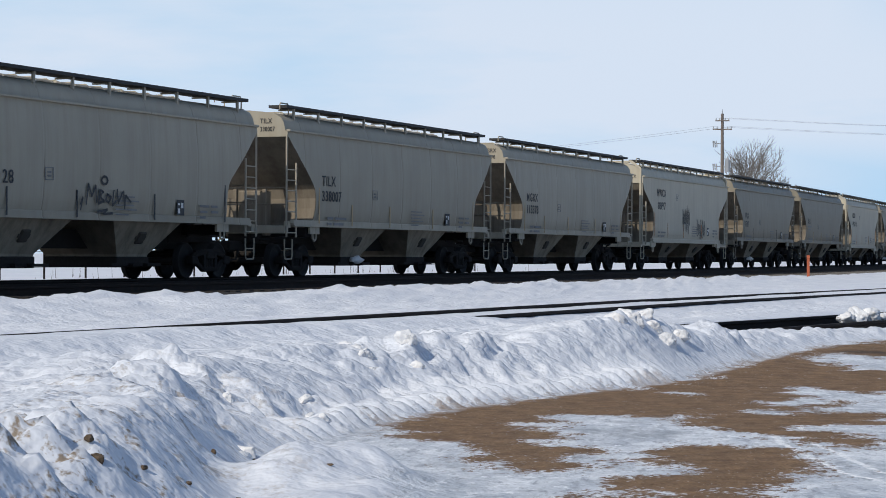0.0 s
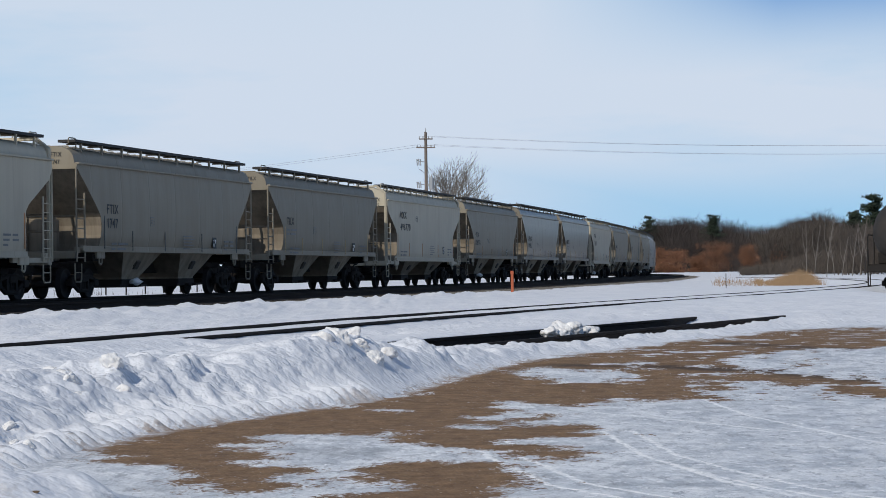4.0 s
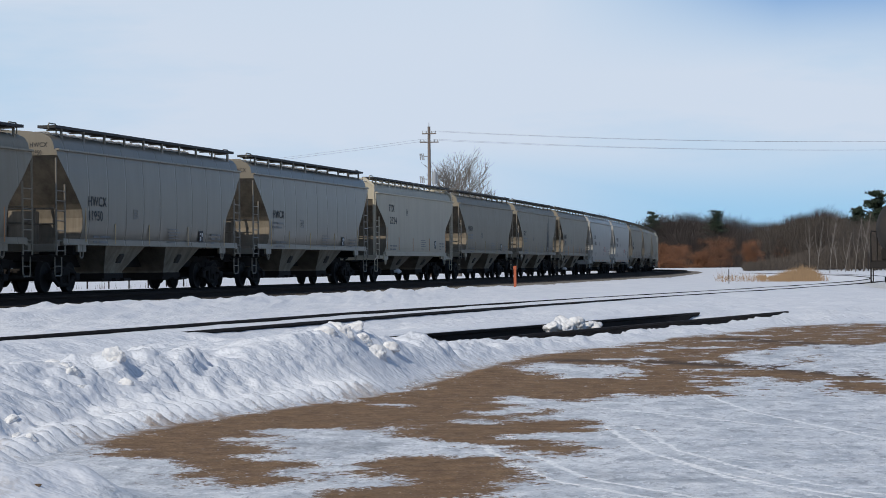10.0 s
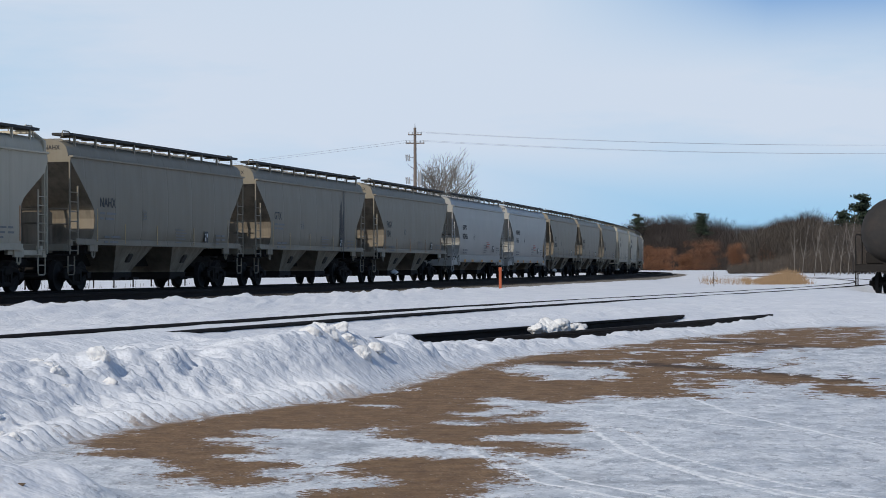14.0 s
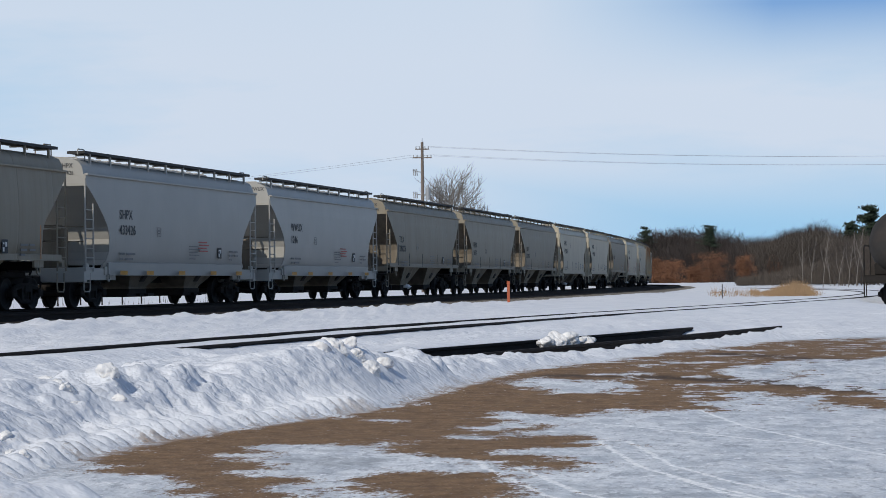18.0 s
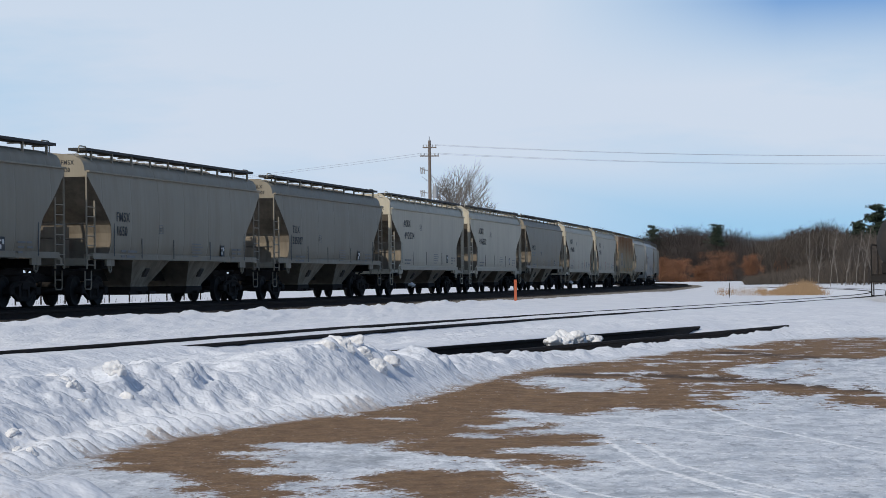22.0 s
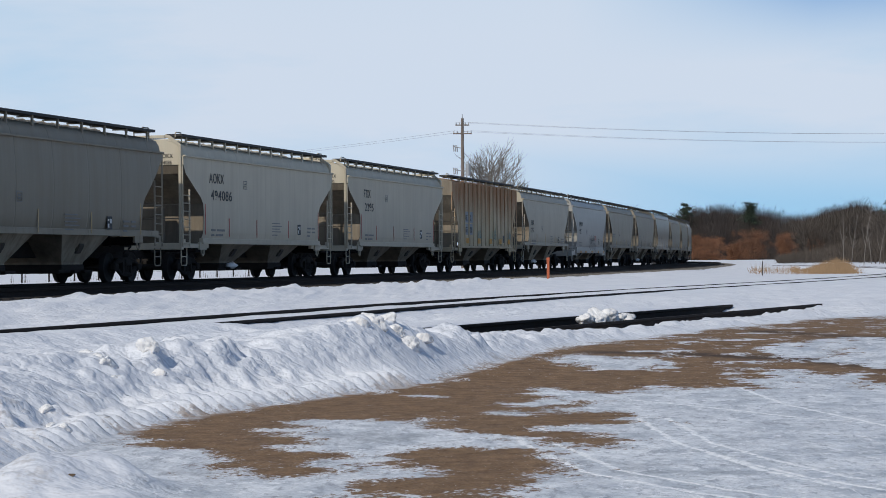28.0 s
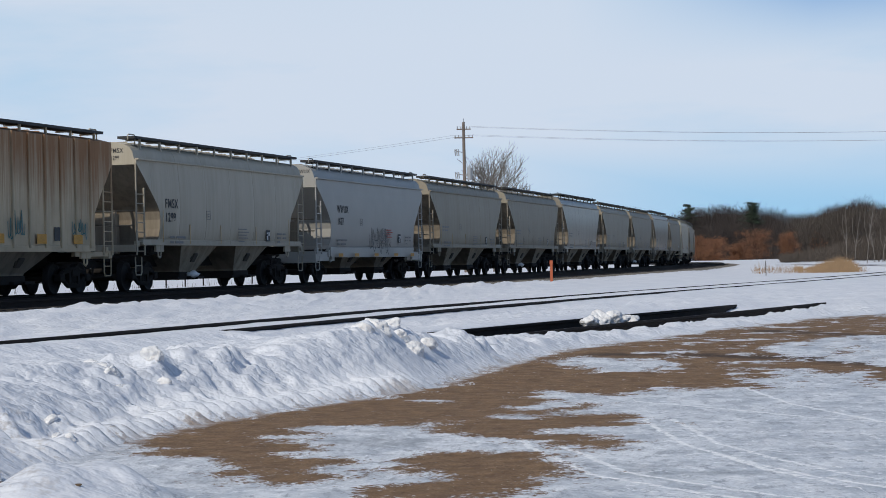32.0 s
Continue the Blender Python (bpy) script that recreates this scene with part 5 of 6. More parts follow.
def dress(car, kind, mark, number, strips, i):
    car["flat"] = kind in ("pale", "rusty")
    big = kind in ("pale",)
    size, wide = (0.46, 1.08) if big else (0.41, 1.10)
    zm, zn, x0 = (3.22, 2.66, -5.85) if big else ((2.74, 2.26, -5.7) if kind == "white" else (2.57, 2.14, -6.1))
    ink = BLACK if i < 28 else FADED
    if mark:
        sign(car, "reporting_mark", letters(mark, size, ink, wide * 0.95), ink, x0, zm)
        if kind != "none":
            ob = part("end_mark", letters(mark, 0.19, BLACK, 0.85), BLACK, car)
            ob.matrix_basis = pose(-HALF + 0.05, -0.72, 3.95 if big else 4.22, 90, 0, -90)
    if number:
        sign(car, "car_number", letters(number, size, ink, wide * (1.28 if big else 0.92)), ink, -4.1 if i == 1 else x0 + (0.15 if big else 0), zn)
        ob = part("end_number", letters(number, 0.18, BLACK, 0.75), BLACK, car)
        ob.matrix_basis = pose(-HALF + 0.05, -0.72, 3.74 if big else 4.0, 90, 0, -90)
    elif kind != "rusty":
        sign(car, "stencil_block", BAR_BLOCKS[0], FADED, x0, zn + 0.2)
    if kind == "rusty":
        for x, z, txt in ((-5.42, 2.55, "MC"), (-4.40, 2.55, "EX"), (-5.46, 1.95, "350"), (-4.44, 1.95, "700")):
            sign(car, "paint_patch", BLUEPATCH, BLUE, x - 0.06, z - 0.1)
            sign(car, "reporting_mark", letters(txt, 0.42, BLACK, 0.8), BLACK, x, z, 0.018)
        for x in (-5.4, -2.6, 0.3, 2.9, 5.3):
            sign(car, "yellow_patch", BIGMARK, AMBER, x, 1.42, 0.07)
        sign(car, "stencil_panel", PLATE, BLACK, 4.1, 1.5, 0.03)
        for k, x in enumerate((-2.6, 1.2, 5.3)):
            sign(car, "graffiti", scribble(30 + k, 1.1, 0.6, 6), TEAL, x, 1.6, 0.03)
        return
    if kind == "white":
        for x in (-5.9, -3.6, -0.6, 2.6, 5.4):
            sign(car, "reflector_strip", SILLMARK, YELLOW, x, 1.0, 0.16)
        sign(car, "red_stencil", BAR_BLOCKS[2], RED, 1.6, 2.1)
    elif strips:
        for x, h, k in ((-6.25, 1.5, 1), (-3.9, 1.45, 0), (-1.0, 1.45, 0), (2.6, 1.45, 0), (6.3, 1.45, 1)):
            sign(car, "reflector_strip", STRIPS[strips] if not k else LONG_STRIPS[strips], ORANGE, x, h)
    sign(car, "stencil_block", BAR_BLOCKS[0], FADED, -5.7, 1.62)
    sign(car, "stencil_block", BAR_BLOCKS[1], FADED, 0.7, 1.95)
    sign(car, "stencil_block", BAR_BLOCKS[3], FADED, 4.9, 1.8)
    sign(car, "stencil_panel", PLATE, BLACK, 3.7, 1.58)
    sign(car, "stencil_panel_marks", PLATE_TEXT, STENCIL, 3.7, 1.58, 0.018)
    sign(car, "stencil_box", SMALLBOX, FADED, -2.4, 3.1 if big else 2.25)
    if i == 1:
        sign(car, "graffiti", tag_strokes(), BLACK, -0.9, 1.62, 0.03)
    for seed, at, x, z, w, hh, n in ((2, 4, -1.2, 1.9, 1.5, 0.9, 8), (3, 4, 1.6, 1.5, 1.8, 0.7, 8), (5, 13, 3.6, 1.6, 0.9, 2.0, 8), (6, 27, -1.0, 1.35, 3.6, 0.9, 9)):
        if at == i:
            sign(car, "graffiti", scribble(seed, w, hh, n), BLACK, x, z, 0.015)


def lump_mesh():
    bm = bmesh.new()
    vs = bmesh.ops.create_icosphere(bm, subdivisions=2, radius=0.2)["verts"]
    for v in vs:
        v.co *= 1 + 0.5 * noise.noise(v.co * 9)
        v.co = Vector((v.co.x * 1.5, v.co.y, v.co.z * 0.6))
    return mesh_of("snow_lump", bm, SNOW, True)


LUMP = lump_mesh()


def build_train():
    used = set()
    for i, (kind, mark, number, strips) in enumerate(TRAIN):
        if kind in used:
            car = copy_thing(KINDS[kind], Matrix())
            for o in list(car.children):
                if o.name.split(".")[0] in ("reporting_mark", "car_number", "end_mark", "end_number", "stencil_block", "reflector_strip", "red_stencil", "stencil_panel",
                                            "stencil_panel_marks", "stencil_box", "graffiti", "snow_lump"):
                    bpy.data.objects.remove(o)
        else:
            car = KINDS[kind]
            used.add(kind)
        tagged(car, LOOKS[kind], "railcar", "cars of the train")
        dress(car, kind, mark, number, strips, i)
        if i % 3 == 2:
            part("snow_lump", LUMP, SNOW, car, "clump of snow packed on the gate").location = (-2.45, -1.1, 0.48)
        CARS.append(car)


build_train()


def travelled(t):
    return 11.915 * t + 0.0453 * t * t + 0.0001174 * t ** 3


# ---- trees, pole, post, tank car ----
def limb(bm, p, d, length, r, depth, rnd, twist=0.35, sides=5):
    """A branch that forks into thinner branches."""
    pts, q, v = [p], Vector(p), Vector(d)
    steps = 3
    for k in range(steps):
        v = (v + Vector((rnd.uniform(-1, 1), rnd.uniform(-1, 1), rnd.uniform(-0.3, 0.7))) * twist * 0.4).normalized()
        q = q + v * length / steps
        pts.append(q.copy())
    tube(bm, pts, r, max(3, sides), r * 0.6)
    if depth <= 0:
        return
    for k in range(rnd.choice((3, 3, 4) if depth < 4 else (2, 3, 3))):
        a = rnd.uniform(0, 2 * math.pi)
        side = Vector((math.cos(a), math.sin(a), rnd.uniform(0.1, 0.6)))
        nd = (v * 0.75 + side * rnd.uniform(0.35, 0.75)).normalized()
        at = pts[-1] if k < 2 else pts[-2]
        limb(bm, at, nd, length * rnd.uniform(0.62, 0.82), r * 0.6, depth - 1, rnd, twist, sides - 1)


def ground_z(x, y):
    return float(ground_height(np.array([x]), np.array([y]))[0])


def bare_tree():
    """The bare tree by the line pole."""
    rnd = random.Random(4)
    y = 238.0
    x = 0.0068 * y
    t = tagged(new("tree"), "bare grey deciduous tree with a rounded crown of twigs", "tree")
    t.location = (x, y, ground_z(x, y) - 0.1)
    bm = bmesh.new()
    tube(bm, [(0, 0, 0), (0.1, 0, 2.4), (0.0, 0, 5.4)], 0.30, 9, 0.22)
    part("trunk", bm, BARK, t)
    for k in range(13):
        a = k * 2.4 + rnd.uniform(-0.2, 0.2)
        bm = bmesh.new()
        lean = (0.12, 0.5, 0.95)[k % 3]
        limb(bm, Vector((0, 0, 5.3 - 1.0 * (k % 3))), Vector((math.cos(a) * lean, math.sin(a) * lean, 1)).normalized(), rnd.uniform(2.7, 3.2), 0.12, 4, rnd, 0.35)
        part("limb", bm, BARK, t)


def line_pole(x, y, h, full=True):
    p = tagged(new("utility_pole"), "weathered wooden utility pole with two crossarms and a transformer" if full else "weathered wooden utility pole", "utility pole", "line poles")
    g = ground_z(x, y)
    p.location = (x, y, g - 0.2)
    bm = bmesh.new()
    tube(bm, [(0, 0, 0), (0, 0, h * 0.5), (0, 0, h)], 0.24, 12, 0.15)
    part("shaft", bm, POLEWOOD, p)
    tops = []
    for z, w in ((h - 0.75, 0.74), (h - 1.65, 1.0)):
        bm = bmesh.new()
        box(bm, -w, w, -0.2, -0.08, z - 0.06, z + 0.06, 0.01)
        arm = part("crossarm", bm, POLEWOOD, p)
        for x2 in (-w + 0.08, -w + 0.45, w - 0.45, w - 0.08):
            bm = bmesh.new()
            tube(bm, [(x2, -0.14, z + 0.05), (x2, -0.14, z + 0.16), (x2, -0.14, z + 0.3)], 0.07, 8, 0.04)
            part("insulator", bm, STEELGREY, arm)
            tops.append(Vector((x + x2, y - 0.14, g - 0.2 + z + 0.3)))
    bm = bmesh.new()
    tube(bm, [(0, 0, h), (0, 0, h + 0.45)], 0.05, 8, 0.03)
    part("top_pin", bm, STEELGREY, p)
    if full:
        bm = bmesh.new()
        tube(bm, [(0.58, -0.15, h - 6.1), (0.58, -0.15, h - 5.9), (0.58, -0.15, h - 5.0), (0.58, -0.15, h - 4.85)], 0.28, 14)
        box(bm, 0.1, 0.5, -0.18, -0.1, h - 5.7, h - 5.5)
        tube(bm, [(0.58, -0.15, h - 4.9), (0.58, -0.15, h - 4.5)], 0.06, 8)
        part("transformer", bm, STEELGREY, p, "grey steel transformer can")
        for z in (h - 3.2, h - 5.6):
            bm = bmesh.new()
            tube(bm, [(0, -0.1, z), (-0.7, -0.12, z + 0.1), (-1.0, -0.12, z + 0.3)], 0.05, 6)
            for k in range(3):
                tube(bm, [(-0.55 - k * 0.18, -0.15, z - 0.35), (-0.62 - k * 0.18, -0.15, z + 0.35)], 0.06, 6)
            part("cutout_switch", bm, STEELGREY, p)
    return p, tops


def wire(a, b, sag):
    bm = bmesh.new()
    pts = []
    for i in range(25):
        u = i / 24
        q = a.lerp(b, u)
        q.z -= sag * 4 * u * (1 - u)
        pts.append(q)
    tube(bm, pts, 0.014, 4)
    tagged(part("power_line", bm, WIRE, None), "thin aluminium power line", "power line", "power lines")


def power_line():
    y = 235.0
    _, a = line_pole(-0.0067 * y + 0.1, y, 16.1)
    _, b = line_pole(78.0, 238.0, 15.2, False)
    _, c = line_pole(-95.0, 330.0, 14.0, False)
    for i in (0, 3, 4, 7):
        wire(a[i], b[i], 1.0)
    for i in (4, 7):
        wire(a[i], c[i], 1.2)


def marker_post():
    x, y = 2.85, 89.5
    t = tagged(new("marker_post"), "slim orange marker post beside the tracks", "marker post")
    t.location = (x, y, 0.1)
    bm = bmesh.new()
    box(bm, -0.055, 0.055, -0.02, 0.02, 0, 1.12, 0.006)
    part("shaft", bm, POSTPAINT, t)
    bm = bmesh.new()
    box(bm, -0.065, 0.065, -0.03, 0.03, 1.0, 1.14, 0.01)
    part("cap", bm, POSTPAINT, t)
    x, y = 16.4, 128.0
    t2 = tagged(new("marker_post"), "thin rusty marker post in the snow", "marker post")
    t2.location = (x, y, ground_z(x, y) - 0.1)
    bm = bmesh.new()
    tube(bm, [(0, 0, 0), (0, 0, 0.95)], 0.024, 6)
    part("shaft", bm, RAILSTEEL, t2)


def tank_car():
    """Parked black tank car; only its near end comes into view."""
    t = tagged(new("tank_car"), "sooty black tank railcar parked in the snow", "tank car")
    t.location = (18.84, 90.0, 0.06)
    t.rotation_euler.z = radians(90 - 22)
    bm = bmesh.new()
    lathe = [(0.02, -0.35), (0.7, -0.3), (1.10, -0.12), (1.34, 0.15), (1.42, 0.5), (1.42, 13.0), (1.34, 13.4), (1.15, 13.65), (0.7, 13.8), (0.02, 13.85)]
    lathe_y(bm, lathe, 36)
    bmesh.ops.transform(bm, matrix=Matrix.Translation((0, 0, 2.55)) @ pose(0, 0, 0, 0, 0, -90), verts=bm.verts[:])
    part("tank", bm, TANKPAINT, t, "", True)
    bm = bmesh.new()
    box(bm, -0.7, 14.2, -0.3, 0.3, 0.85, 1.3, 0.02)
    box(bm, -0.75, -0.45, -1.45, 1.45, 0.95, 1.2, 0.02)
    box(bm, -0.6, 1.4, -1.45, 1.45, 1.2, 1.26)
    box(bm, 0.1, 1.5, -1.15, 1.15, 1.25, 1.75, 0.05)
    box(bm, -0.62, -0.5, -1.42, -0.9, 0.3, 1.0, 0.02)
    part("underframe", bm, GEAR, t)
    for y in (-1.42, 1.42):
        bm = bmesh.new()
        tube(bm, [(-0.65, y, 0.35), (-0.65, y, 2.35), (-0.5, y, 2.45), (0.6, y, 2.45), (0.7, y, 2.3), (0.7, y, 1.2)], 0.03, 6)
        tube(bm, [(-0.65, y, 0.4), (-0.2, y, 0.4), (-0.2, y, 1.1)], 0.025, 5)
        part("handrail", bm, GEAR, t)
    for x in (1.6, 11.8):
        tr = part("truck", BOLSTER, GEAR, t)
        tr.location.x = x
        for s in (-1, 1):
            part("side_frame", FRAME, GEAR, tr).location.y = s * 1.0
        for dx in (-0.89, 0.89):
            part("wheelset", WHEELSET, WHEEL, tr).location = (dx, 0, 0.46)
    bm = bmesh.new()
    tube(bm, [(6.6, 0, 4.3), (6.6, 0, 4.75)], 0.5, 16)
    part("dome", bm, TANKPAINT, t)


def far_fence():
    """A low wire fence with dry weeds on the far side of the tracks."""
    t = tagged(new("wire_fence"), "low wire fence on thin posts in the snow beyond the tracks", "fence")
    bm = bmesh.new()
    tube(bm, [(0, 0, -0.1), (0, 0, 1.15)], 0.045, 5)
    post = mesh_of("post", bm, RAILSTEEL)
    tops = []
    for s in np.arange(-24, 76, 3.2):
        x, y, h = on_main(s, -19.0)
        p = part("post", post, RAILSTEEL, t)
        p.location = (x, y, ground_z(x, y))
        tops.append(Vector((x, y, ground_z(x, y))))
    for z in (0.45, 1.05):
        bm = bmesh.new()
        tube(bm, [q + Vector((0, 0, z)) for q in tops], 0.012, 4)
        part("wire", bm, RAILSTEEL, t)
    rnd = random.Random(33)
    bm = bmesh.new()
    for k in range(260):
        s, o = rnd.uniform(-24, 80), -19.5 + rnd.gauss(0, 1.2)
        x, y, h = on_main(s, o)
        hh = rnd.uniform(0.1, 0.5) * (1.6 if math.sin(s * 0.37) > 0.3 else 0.7)
        bm.faces.new([bm.verts.new(p) for p in ((x - 0.012, y, 0.1), (x + 0.012, y, 0.1), (x + rnd.uniform(-0.1, 0.1), y, 0.2 + hh))])
    tagged(new("dry_weeds", mesh_of("dry_weeds", bm, MIDBARK)), "sparse dry weeds along a wire fence", "grass", kind="stuff")


def triangle_mesh(name, tris, material):
    """One mesh of loose triangles, from arrays of three corners."""
    co = np.concatenate(tris).astype(np.float32)
    me = bpy.data.meshes.new(name)
    count = len(co)
    me.vertices.add(count * 3)
    me.vertices.foreach_set("co", co.ravel())
    me.loops.add(count * 3)
    me.loops.foreach_set("vertex_index", np.arange(count * 3))
    me.polygons.add(count)
    me.polygons.foreach_set("loop_start", np.arange(0, count * 3, 3))
    me.update()
    me.materials.append(material)
    return me


def slivers(p, q, w):
    """Thin tapered triangles from points p to points q, w wide at the foot."""
    u = np.zeros_like(p)
    u[:, 0] = w
    return np.stack([p - u, p + u, q], 1)


def crown_tree(rng, x, y, z, h, spread, twigs=320):
    """A far bare tree: a trunk, upswept limbs and a rounded crown of twigs that gather in clumps."""
    base, top = np.array([x, y, z - 0.2]), np.array([x + rng.uniform(-0.05, 0.05) * h, y, z + h * 0.86])
    tris = [slivers(base[None], top[None], h * 0.014)]
    clumps = rng.normal(0, 0.45, (16, 3)).clip(-0.9, 0.9) * np.array([spread * h, spread * h, h * 0.30]) + np.array([x, y, z + h * 0.66])
    start = base + (top - base) * rng.uniform(0.2, 0.7, (16, 1))
    tris.append(slivers(start, clumps, h * 0.006))
    pick = rng.integers(0, 16, twigs)
    p = clumps[pick] + rng.normal(0, 0.075, (twigs, 3)) * h
    dome = z + h * (1.0 - 0.5 * ((p[:, 0] - x) / (spread * h * 1.3)) ** 2)
    p[:, 2] = np.minimum(p[:, 2], dome - h * rng.uniform(0.05, 0.25, twigs))
    way = (p - np.array([x, y, z + h * 0.42])) / h + rng.normal(0, 0.30, (twigs, 3)) + np.array([0, 0, 0.05])
    q = p + way * h * rng.uniform(0.10, 0.26, (twigs, 1))
    q[:, 2] = np.minimum(q[:, 2], dome + h * rng.uniform(-0.04, 0.02, twigs))
    tris.append(slivers(p, q, h * 0.0042))
    return tris


def leaf_clumps(bm, centre, rx, rz, count, size, rnd):
    """Small leaf-like faces in uneven clumps with gaps."""
    clumps = [Vector((rnd.gauss(0, 0.5) * rx, rnd.gauss(0, 0.5) * rx, rnd.uniform(-1, 1) * rz)) for _ in range(max(6, count // 60))]
    for k in range(count):
        c = rnd.choice(clumps)
        p = centre + c + Vector((rnd.gauss(0, 0.18) * rx, rnd.gauss(0, 0.18) * rx, rnd.gauss(0, 0.16) * rz))
        a = Vector((rnd.uniform(-1, 1), rnd.uniform(-1, 1), rnd.uniform(-1, 1))).normalized() * size
        b = a.orthogonal().normalized() * size * 0.7
        bm.faces.new([bm.verts.new(v) for v in (p - a, p + b, p + a, p - b)])


def pine(slope, y, h, seed, low=0.4):
    rnd = random.Random(seed)
    x = slope * y
    t = tagged(new("pine_tree"), "dark green pine standing over the bare woods", "tree", "pines")
    t.location = (x, y, ground_z(x, y) - 0.1)
    bm = bmesh.new()
    tube(bm, [(0, 0, 0), (0, 0, h * 0.5), (0, 0, h * 0.97)], h * 0.016, 7, h * 0.004)
    part("trunk", bm, DARKBARK, t)
    bm = bmesh.new()
    for k in range(54):
        u = low + (1 - low) * (k // 3) / 18 + rnd.uniform(-0.03, 0.03)
        a = rnd.uniform(0, 2 * math.pi)
        reach = h * 0.30 * (1.12 - u) ** 0.6 * rnd.uniform(0.35, 1.2)
        q = Vector((math.cos(a) * reach, math.sin(a) * reach, h * u + reach * 0.22))
        for j in range(42):
            w = rnd.uniform(0.25, 1.0)
            p = Vector((0, 0, h * u)).lerp(q, w) + Vector((rnd.gauss(0, 1.2), rnd.gauss(0, 1.2), rnd.gauss(0, 0.45))) * h * 0.020
            e = Vector((rnd.uniform(-1, 1), rnd.uniform(-1, 1), rnd.uniform(-0.2, 0.8))).normalized() * h * 0.036
            f = e.orthogonal().normalized() * h * 0.013
            bm.faces.new([bm.verts.new(v) for v in (p - f, p + e, p + f)])
    part("crown", bm, NEEDLE, t)


def woods():
    rng = np.random.default_rng(5)
    rnd = random.Random(5)
    # the canopy rises and falls along the wood
    swell = lambda u: 0.95 + 0.07 * math.cos((u - 0.116) * 106) + 0.04 * math.sin(u * 193 + 1.0)
    for name, m, rows, lab in (("far_woods", DARKBARK, ((548, 0.02, 0.30, 120, 14.2), (530, 0.02, 0.30, 120, 13.6), (512, 0.02, 0.30, 120, 12.4), (495, 0.04, 0.27, 110, 9.5)), "dark bare woods along the far side of the field"),
                               ("near_woods", MIDBARK, ((345, 0.145, 0.26, 85, 9.2), (330, 0.158, 0.26, 70, 8.4), (285, 0.178, 0.27, 55, 8.0)), "grey-brown bare thicket in front of the woods")):
        tris = []
        for y0, a, b, count, h0 in rows:
            for k in range(count):
                u = a + (b - a) * (k + rnd.random()) / count
                y = y0 + rnd.uniform(-9, 9)
                x = u * y
                tris += crown_tree(rng, x, y, ground_z(x, y), h0 * swell(u) * rnd.uniform(0.74, 1.06), rnd.uniform(0.24, 0.36))
        tagged(new(name, triangle_mesh(name, tris, m)), lab, "woods", kind="stuff")
    # brush within and before the woods: short twigs that lean all ways
    for name, m, n, u0, u1, y0, y1, tall, w, lab in (("woodland_brush", DARKBARK, 130000, 0.02, 0.31, 486, 560, 9.6, 0.085, "dense bare brush under the woods"),
                                                     ("thicket_brush", MIDBARK, 50000, 0.135, 0.29, 300, 350, 6.0, 0.045, "grey bare undergrowth in front of the woods")):
        u, y = rng.uniform(u0, u1, n), rng.uniform(y0, y1, n)
        edge = np.clip((u - 0.135) * 14, 0.03, 1) if u0 > 0.1 else np.clip((y - 482) / 16, 0.2, 1) * (0.92 + 0.08 * np.cos((u - 0.116) * 106))
        z = 0.4 + tall * edge * rng.random(n) ** 1.15 * rng.uniform(0.8, 1.0, n)
        p = np.stack([u * y, y, z], 1)
        q = p + np.stack([rng.normal(0, 0.42, n), rng.normal(0, 0.3, n), rng.normal(0.45, 0.5, n)], 1) * (tall / 7)
        q[:, 2] = np.maximum(q[:, 2], 0.2)
        tagged(new(name, triangle_mesh(name, [slivers(p, q, w)], m)), lab, "brush", kind="stuff")
    # pale birch stems at the near edge
    for k in range(9):
        u = (0.1645, 0.1680, 0.1735, 0.1770, 0.1805, 0.1850, 0.1885, 0.1930, 0.1990)[k]
        y = rnd.uniform(235, 275)
        x, h = u * y, rnd.uniform(4.4, 7.0)
        t = tagged(new("birch_tree"), "slender pale-barked bare birch at the wood's edge", "tree", "birches")
        t.location = (x, y, ground_z(x, y))
        bm = bmesh.new()
        lean = rnd.uniform(-0.22, 0.22)
        tube(bm, [(0, 0, -0.1), (lean * h * 0.2, 0, h * 0.3), (lean * h * 0.5, 0, h * 0.6), (lean * h, 0, h)], 0.042, 6, 0.012)
        tube(bm, [(lean * h * 0.2, 0, h * 0.3), (lean * h * 0.2 - 0.35, 0, h * 0.6), (lean * h * 0.3 - 0.4, 0, h * 0.88)], 0.025, 5, 0.008)
        part("trunk", bm, BIRCH, t)
        bm = bmesh.new()
        for j in range(26):
            w = rnd.uniform(0.3, 1.0)
            p = Vector((lean * h * w, 0, h * w))
            a = rnd.uniform(0, 2 * math.pi)
            q = p + Vector((math.cos(a), math.sin(a), rnd.uniform(0.7, 1.8))) * h * 0.14 * (1.2 - w)
            tube(bm, [p, q], 0.014, 3, 0.005)
        part("crown", bm, BIRCH, t)
    # oaks that keep their dry leaves
    for slope, y, h, w, s in ((0.1055, 468, 4.8, 3.4, 1), (0.1243, 470, 6.4, 3.7, 2), (0.1385, 474, 5.6, 2.3, 3), (0.152, 480, 6.0, 1.8, 4), (0.1155, 478, 3.6, 2.4, 5), (0.099, 479, 5.2, 2.2, 6)):
        r2 = random.Random(s)
        x = slope * y
        t = tagged(new("oak_tree"), "young oak that keeps its rust-brown dry leaves", "tree", "oaks")
        t.location = (x, y, ground_z(x, y) - 0.1)
        bm = bmesh.new()
        tube(bm, [(0, 0, 0), (0, 0, h * 0.5)], 0.14, 6, 0.07)
        for j in range(9):
            a = j * 0.7
            tube(bm, [(0, 0, h * 0.3), (math.cos(a) * w * 0.5, math.sin(a) * w * 0.5, h * r2.uniform(0.5, 0.9))], 0.05, 4, 0.02)
        part("trunk", bm, DARKBARK, t)
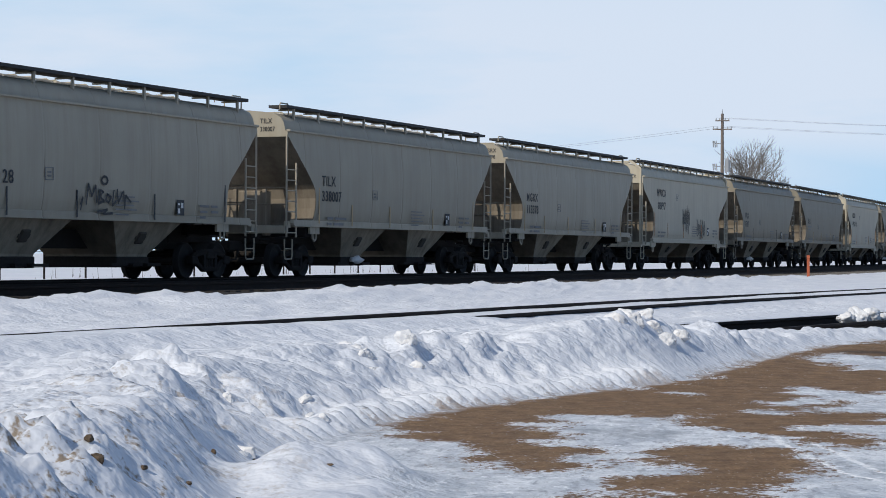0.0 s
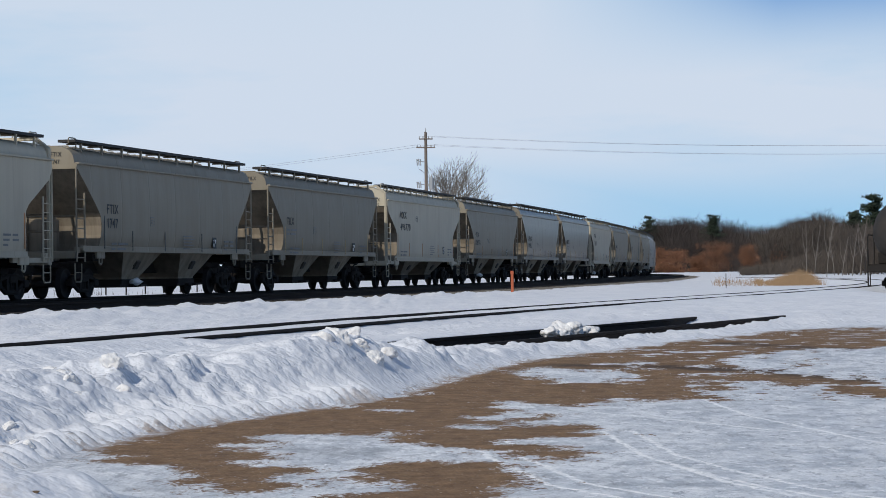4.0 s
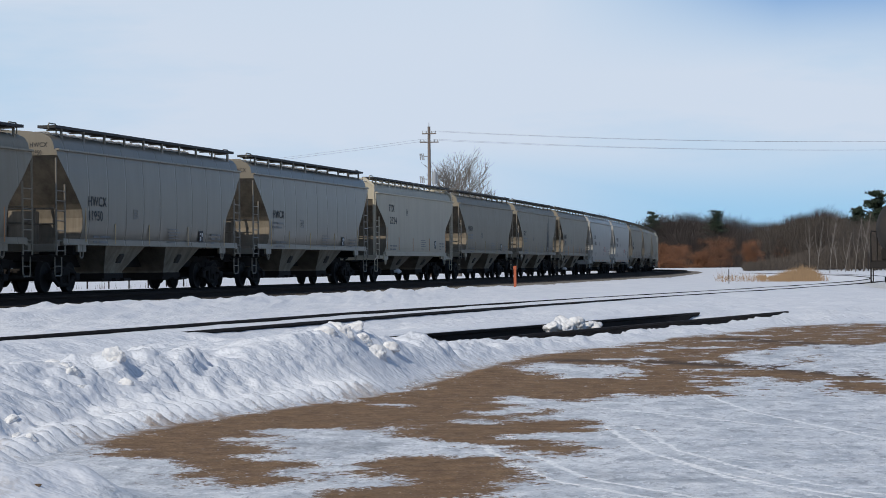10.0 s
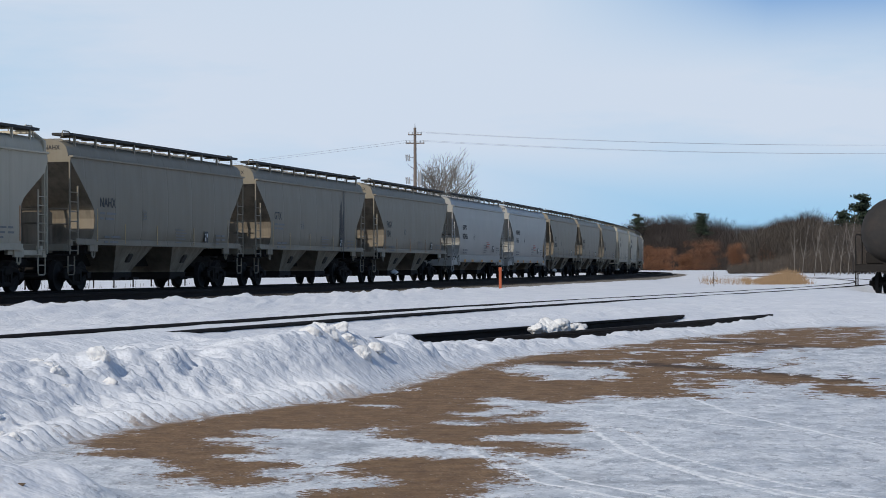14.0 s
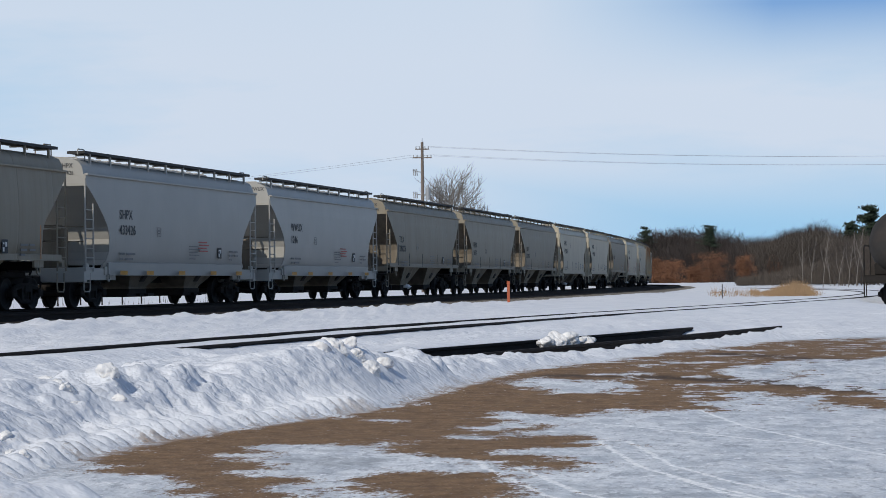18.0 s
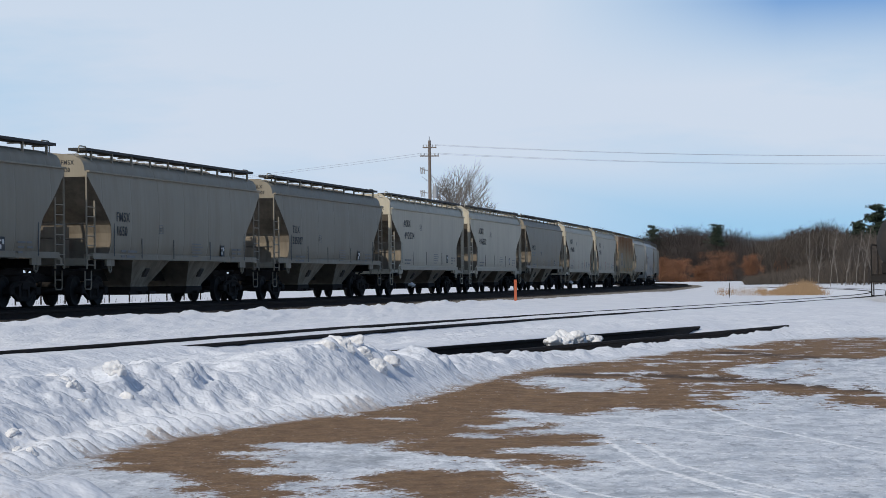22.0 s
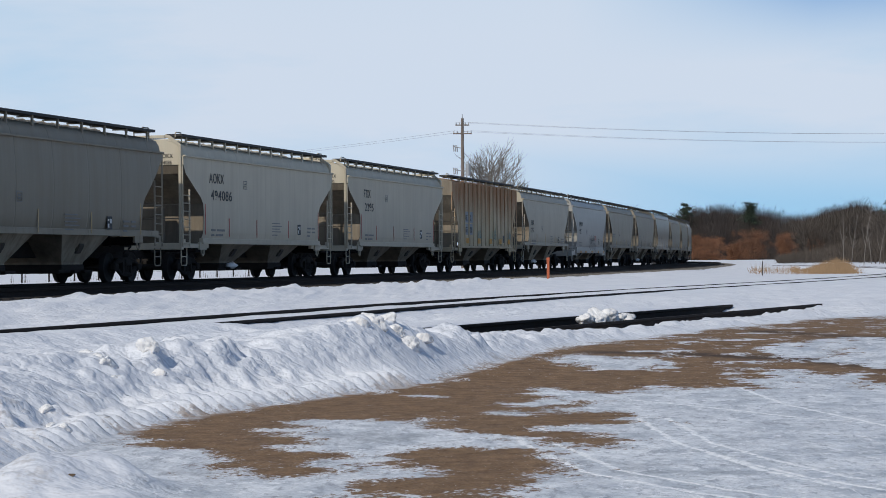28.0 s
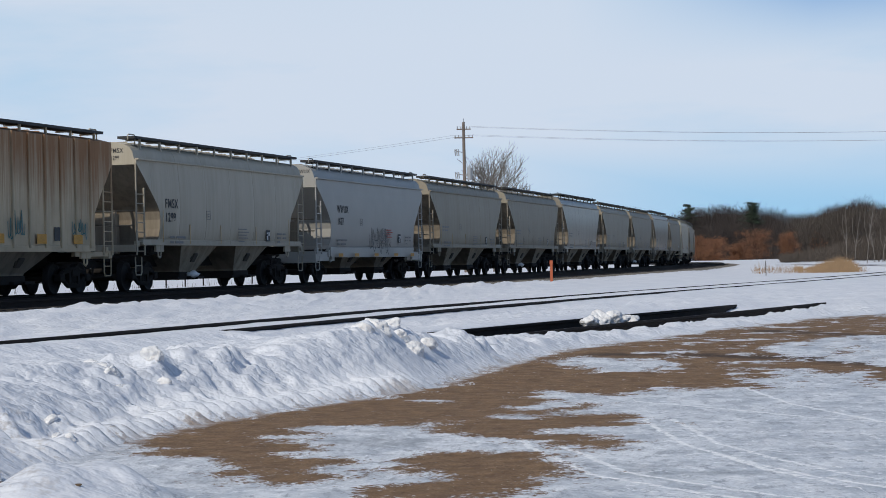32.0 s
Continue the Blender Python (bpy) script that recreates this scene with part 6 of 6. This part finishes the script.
        bm = bmesh.new()
        leaf_clumps(bm, Vector((0, 0, h * 0.5)), w * 0.8, h * 0.45, 5200, 0.11, r2)
        part("crown", bm, RUST_LEAF, t)


def dry_grass():
    rnd = random.Random(9)
    bm = bmesh.new()
    for k in range(9000):
        v = rnd.random()
        y = 140 + 50 * v
        u = 0.1440 + 0.026 * rnd.random() + 0.002 * rnd.gauss(0, 1)
        if rnd.random() < 0.05:
            u = rnd.uniform(0.122, 0.146)
        x = u * y
        tuft = float(fractal(np.array([x * 1.0]), np.array([y * 0.4]), 0.8, 95, 2)[0])
        if tuft < 0.36 and u > 0.144:
            continue
        h = rnd.uniform(0.3, 1.0) * (0.6 if u < 0.144 else 0.3 + 0.75 * smooth(0.144, 0.161, u) - 0.55 * smooth(0.164, 0.1705, u)) * (0.45 + 1.1 * tuft)
        z = 0.0 if u > 0.13 else ground_z(x, y)
        q = Vector((x + rnd.uniform(-0.25, 0.35), y, z + h))
        bm.faces.new([bm.verts.new(p) for p in ((x - 0.014, y, z - 0.1), (x + 0.014, y, z - 0.1), q)])
    tagged(new("dry_grass", mesh_of("dry_grass", bm, STRAW)), "patch of tall dry straw-coloured grass", "grass", kind="stuff")


def clod(bm, r, rnd):
    """A broken lump: a ball cut by random planes, with crumbled edges."""
    vs = bmesh.ops.create_icosphere(bm, subdivisions=4, radius=1)["verts"]
    o = Vector((rnd.uniform(0, 50), rnd.uniform(0, 50), 0))
    cuts = [(Vector((rnd.gauss(0, 1), rnd.gauss(0, 1), rnd.gauss(0, 1))).normalized(), rnd.uniform(0.55, 0.95)) for _ in range(13)]
    for v in vs:
        d = v.co.normalized()
        k = min([1.25] + [far / max(1e-3, way.dot(d)) for way, far in cuts if way.dot(d) > 0.05])
        k += 0.16 * noise.noise(d * 2.5 + o) + 0.09 * noise.noise(d * 7 + o)
        v.co = Vector((d.x * 1.2, d.y, d.z * 0.85)) * k * r


def snow_clods():
    rnd = random.Random(21)
    for x, y, r in ((-2.95, 17.5, 0.11), (-3.10, 17.8, 0.10), (-2.84, 17.2, 0.08), (-2.70, 18.2, 0.10), (-2.58, 17.9, 0.06), (-3.2, 18.2, 0.07), (-2.82, 12.6, 0.07), (-2.78, 12.4, 0.05), (-2.9, 15.0, 0.07),
                    (-2.98, 15.2, 0.05), (-2.75, 14.7, 0.05), (-3.3, 11.0, 0.05), (-3.25, 14.0, 0.05), (-1.05, 22.0, 0.13), (-0.85, 22.4, 0.11), (-0.70, 22.3, 0.12), (-0.95, 22.7, 0.10), (-1.2, 21.7, 0.10), (-0.6, 22.9, 0.09), (1.58, 33.1, 0.13), (1.76, 33.3, 0.17), (1.95, 33.4, 0.15), (2.12, 33.7, 0.12), (2.26, 34.0, 0.12), (1.85, 33.6, 0.14)):
        bm = bmesh.new()
        clod(bm, r, rnd)
        ob = tagged(new("snow_clod", mesh_of("snow_clod", bm, SNOW, True)), "lump of hard ploughed snow on the bank", "snow lump", "snow clods")
        ob.location = (x, y, (ground_z(x, y) if y < 30 else STUB_Z - 0.02) - r * (0.3 if y < 30 else -0.1))
    for x, y, r in ((-2.3, 10.2, 0.03), (-2.62, 8.95, 0.045), (-2.7, 9.1, 0.03), (-2.72, 12.45, 0.025), (-2.7, 14.6, 0.03), (-2.8, 15.1, 0.02), (-2.62, 11.0, 0.025), (-2.55, 9.4, 0.025),
                    (-2.0, 10.9, 0.02), (-2.45, 9.8, 0.02), (-3.2, 11.05, 0.025)):
        bm = bmesh.new()
        clod(bm, r * 0.65, rnd)
        ob = tagged(new("mud_clod", mesh_of("mud_clod", bm, DIRTCLOD, True)), "small clod of frozen brown mud on the snow", "mud clod", "mud clods")
        ob.location = (x, y, ground_z(x, y) + r * 0.2)


bare_tree()
power_line()
marker_post()
tank_car()
pine(0.0944, 508, 12.6, 1)
pine(0.1224, 500, 12.8, 2)
pine(0.1948, 300, 10.6, 3, 0.6)
pine(0.1865, 310, 8.6, 4, 0.66)
far_fence()
woods()
dry_grass()
snow_clods()


# ---- motion along the track ----
def motions():
    for car, post in zip(CARS, POSTS):
        rows = []
        for k in range(33):
            s = post + HALF - travelled(k)
            x, y, h = on_main(s, TRAIN_OFF)
            rows.append((k, pose(x, y, RAIL_Z, 0, 0, 90 - math.degrees(h))))
        walk(car, rows)
    # the wheels roll without slip; every leading axle turns alike, and every trailing one
    for lead in (0, 1):
        axles = [o for car in CARS for tr in car.children if tr.name.startswith("truck") for o in tr.children
                 if o.name.startswith("wheelset") and (o.location.x > 0) == bool(lead)]
        x = axles[0].location.x
        walk(axles[0], [(k / FPS, Matrix.Translation((x, 0, 0.46)) @ Matrix.Rotation(-travelled(k / FPS) / 0.46, 4, "Y")) for k in range(int(SECONDS * FPS) + 1)])
        turn = axles[0].animation_data
        for o in axles[1:]:
            o.rotation_mode = "QUATERNION"
            o.animation_data_create()
            o.animation_data.action = turn.action
            o.animation_data.action_slot = turn.action_slot


motions()
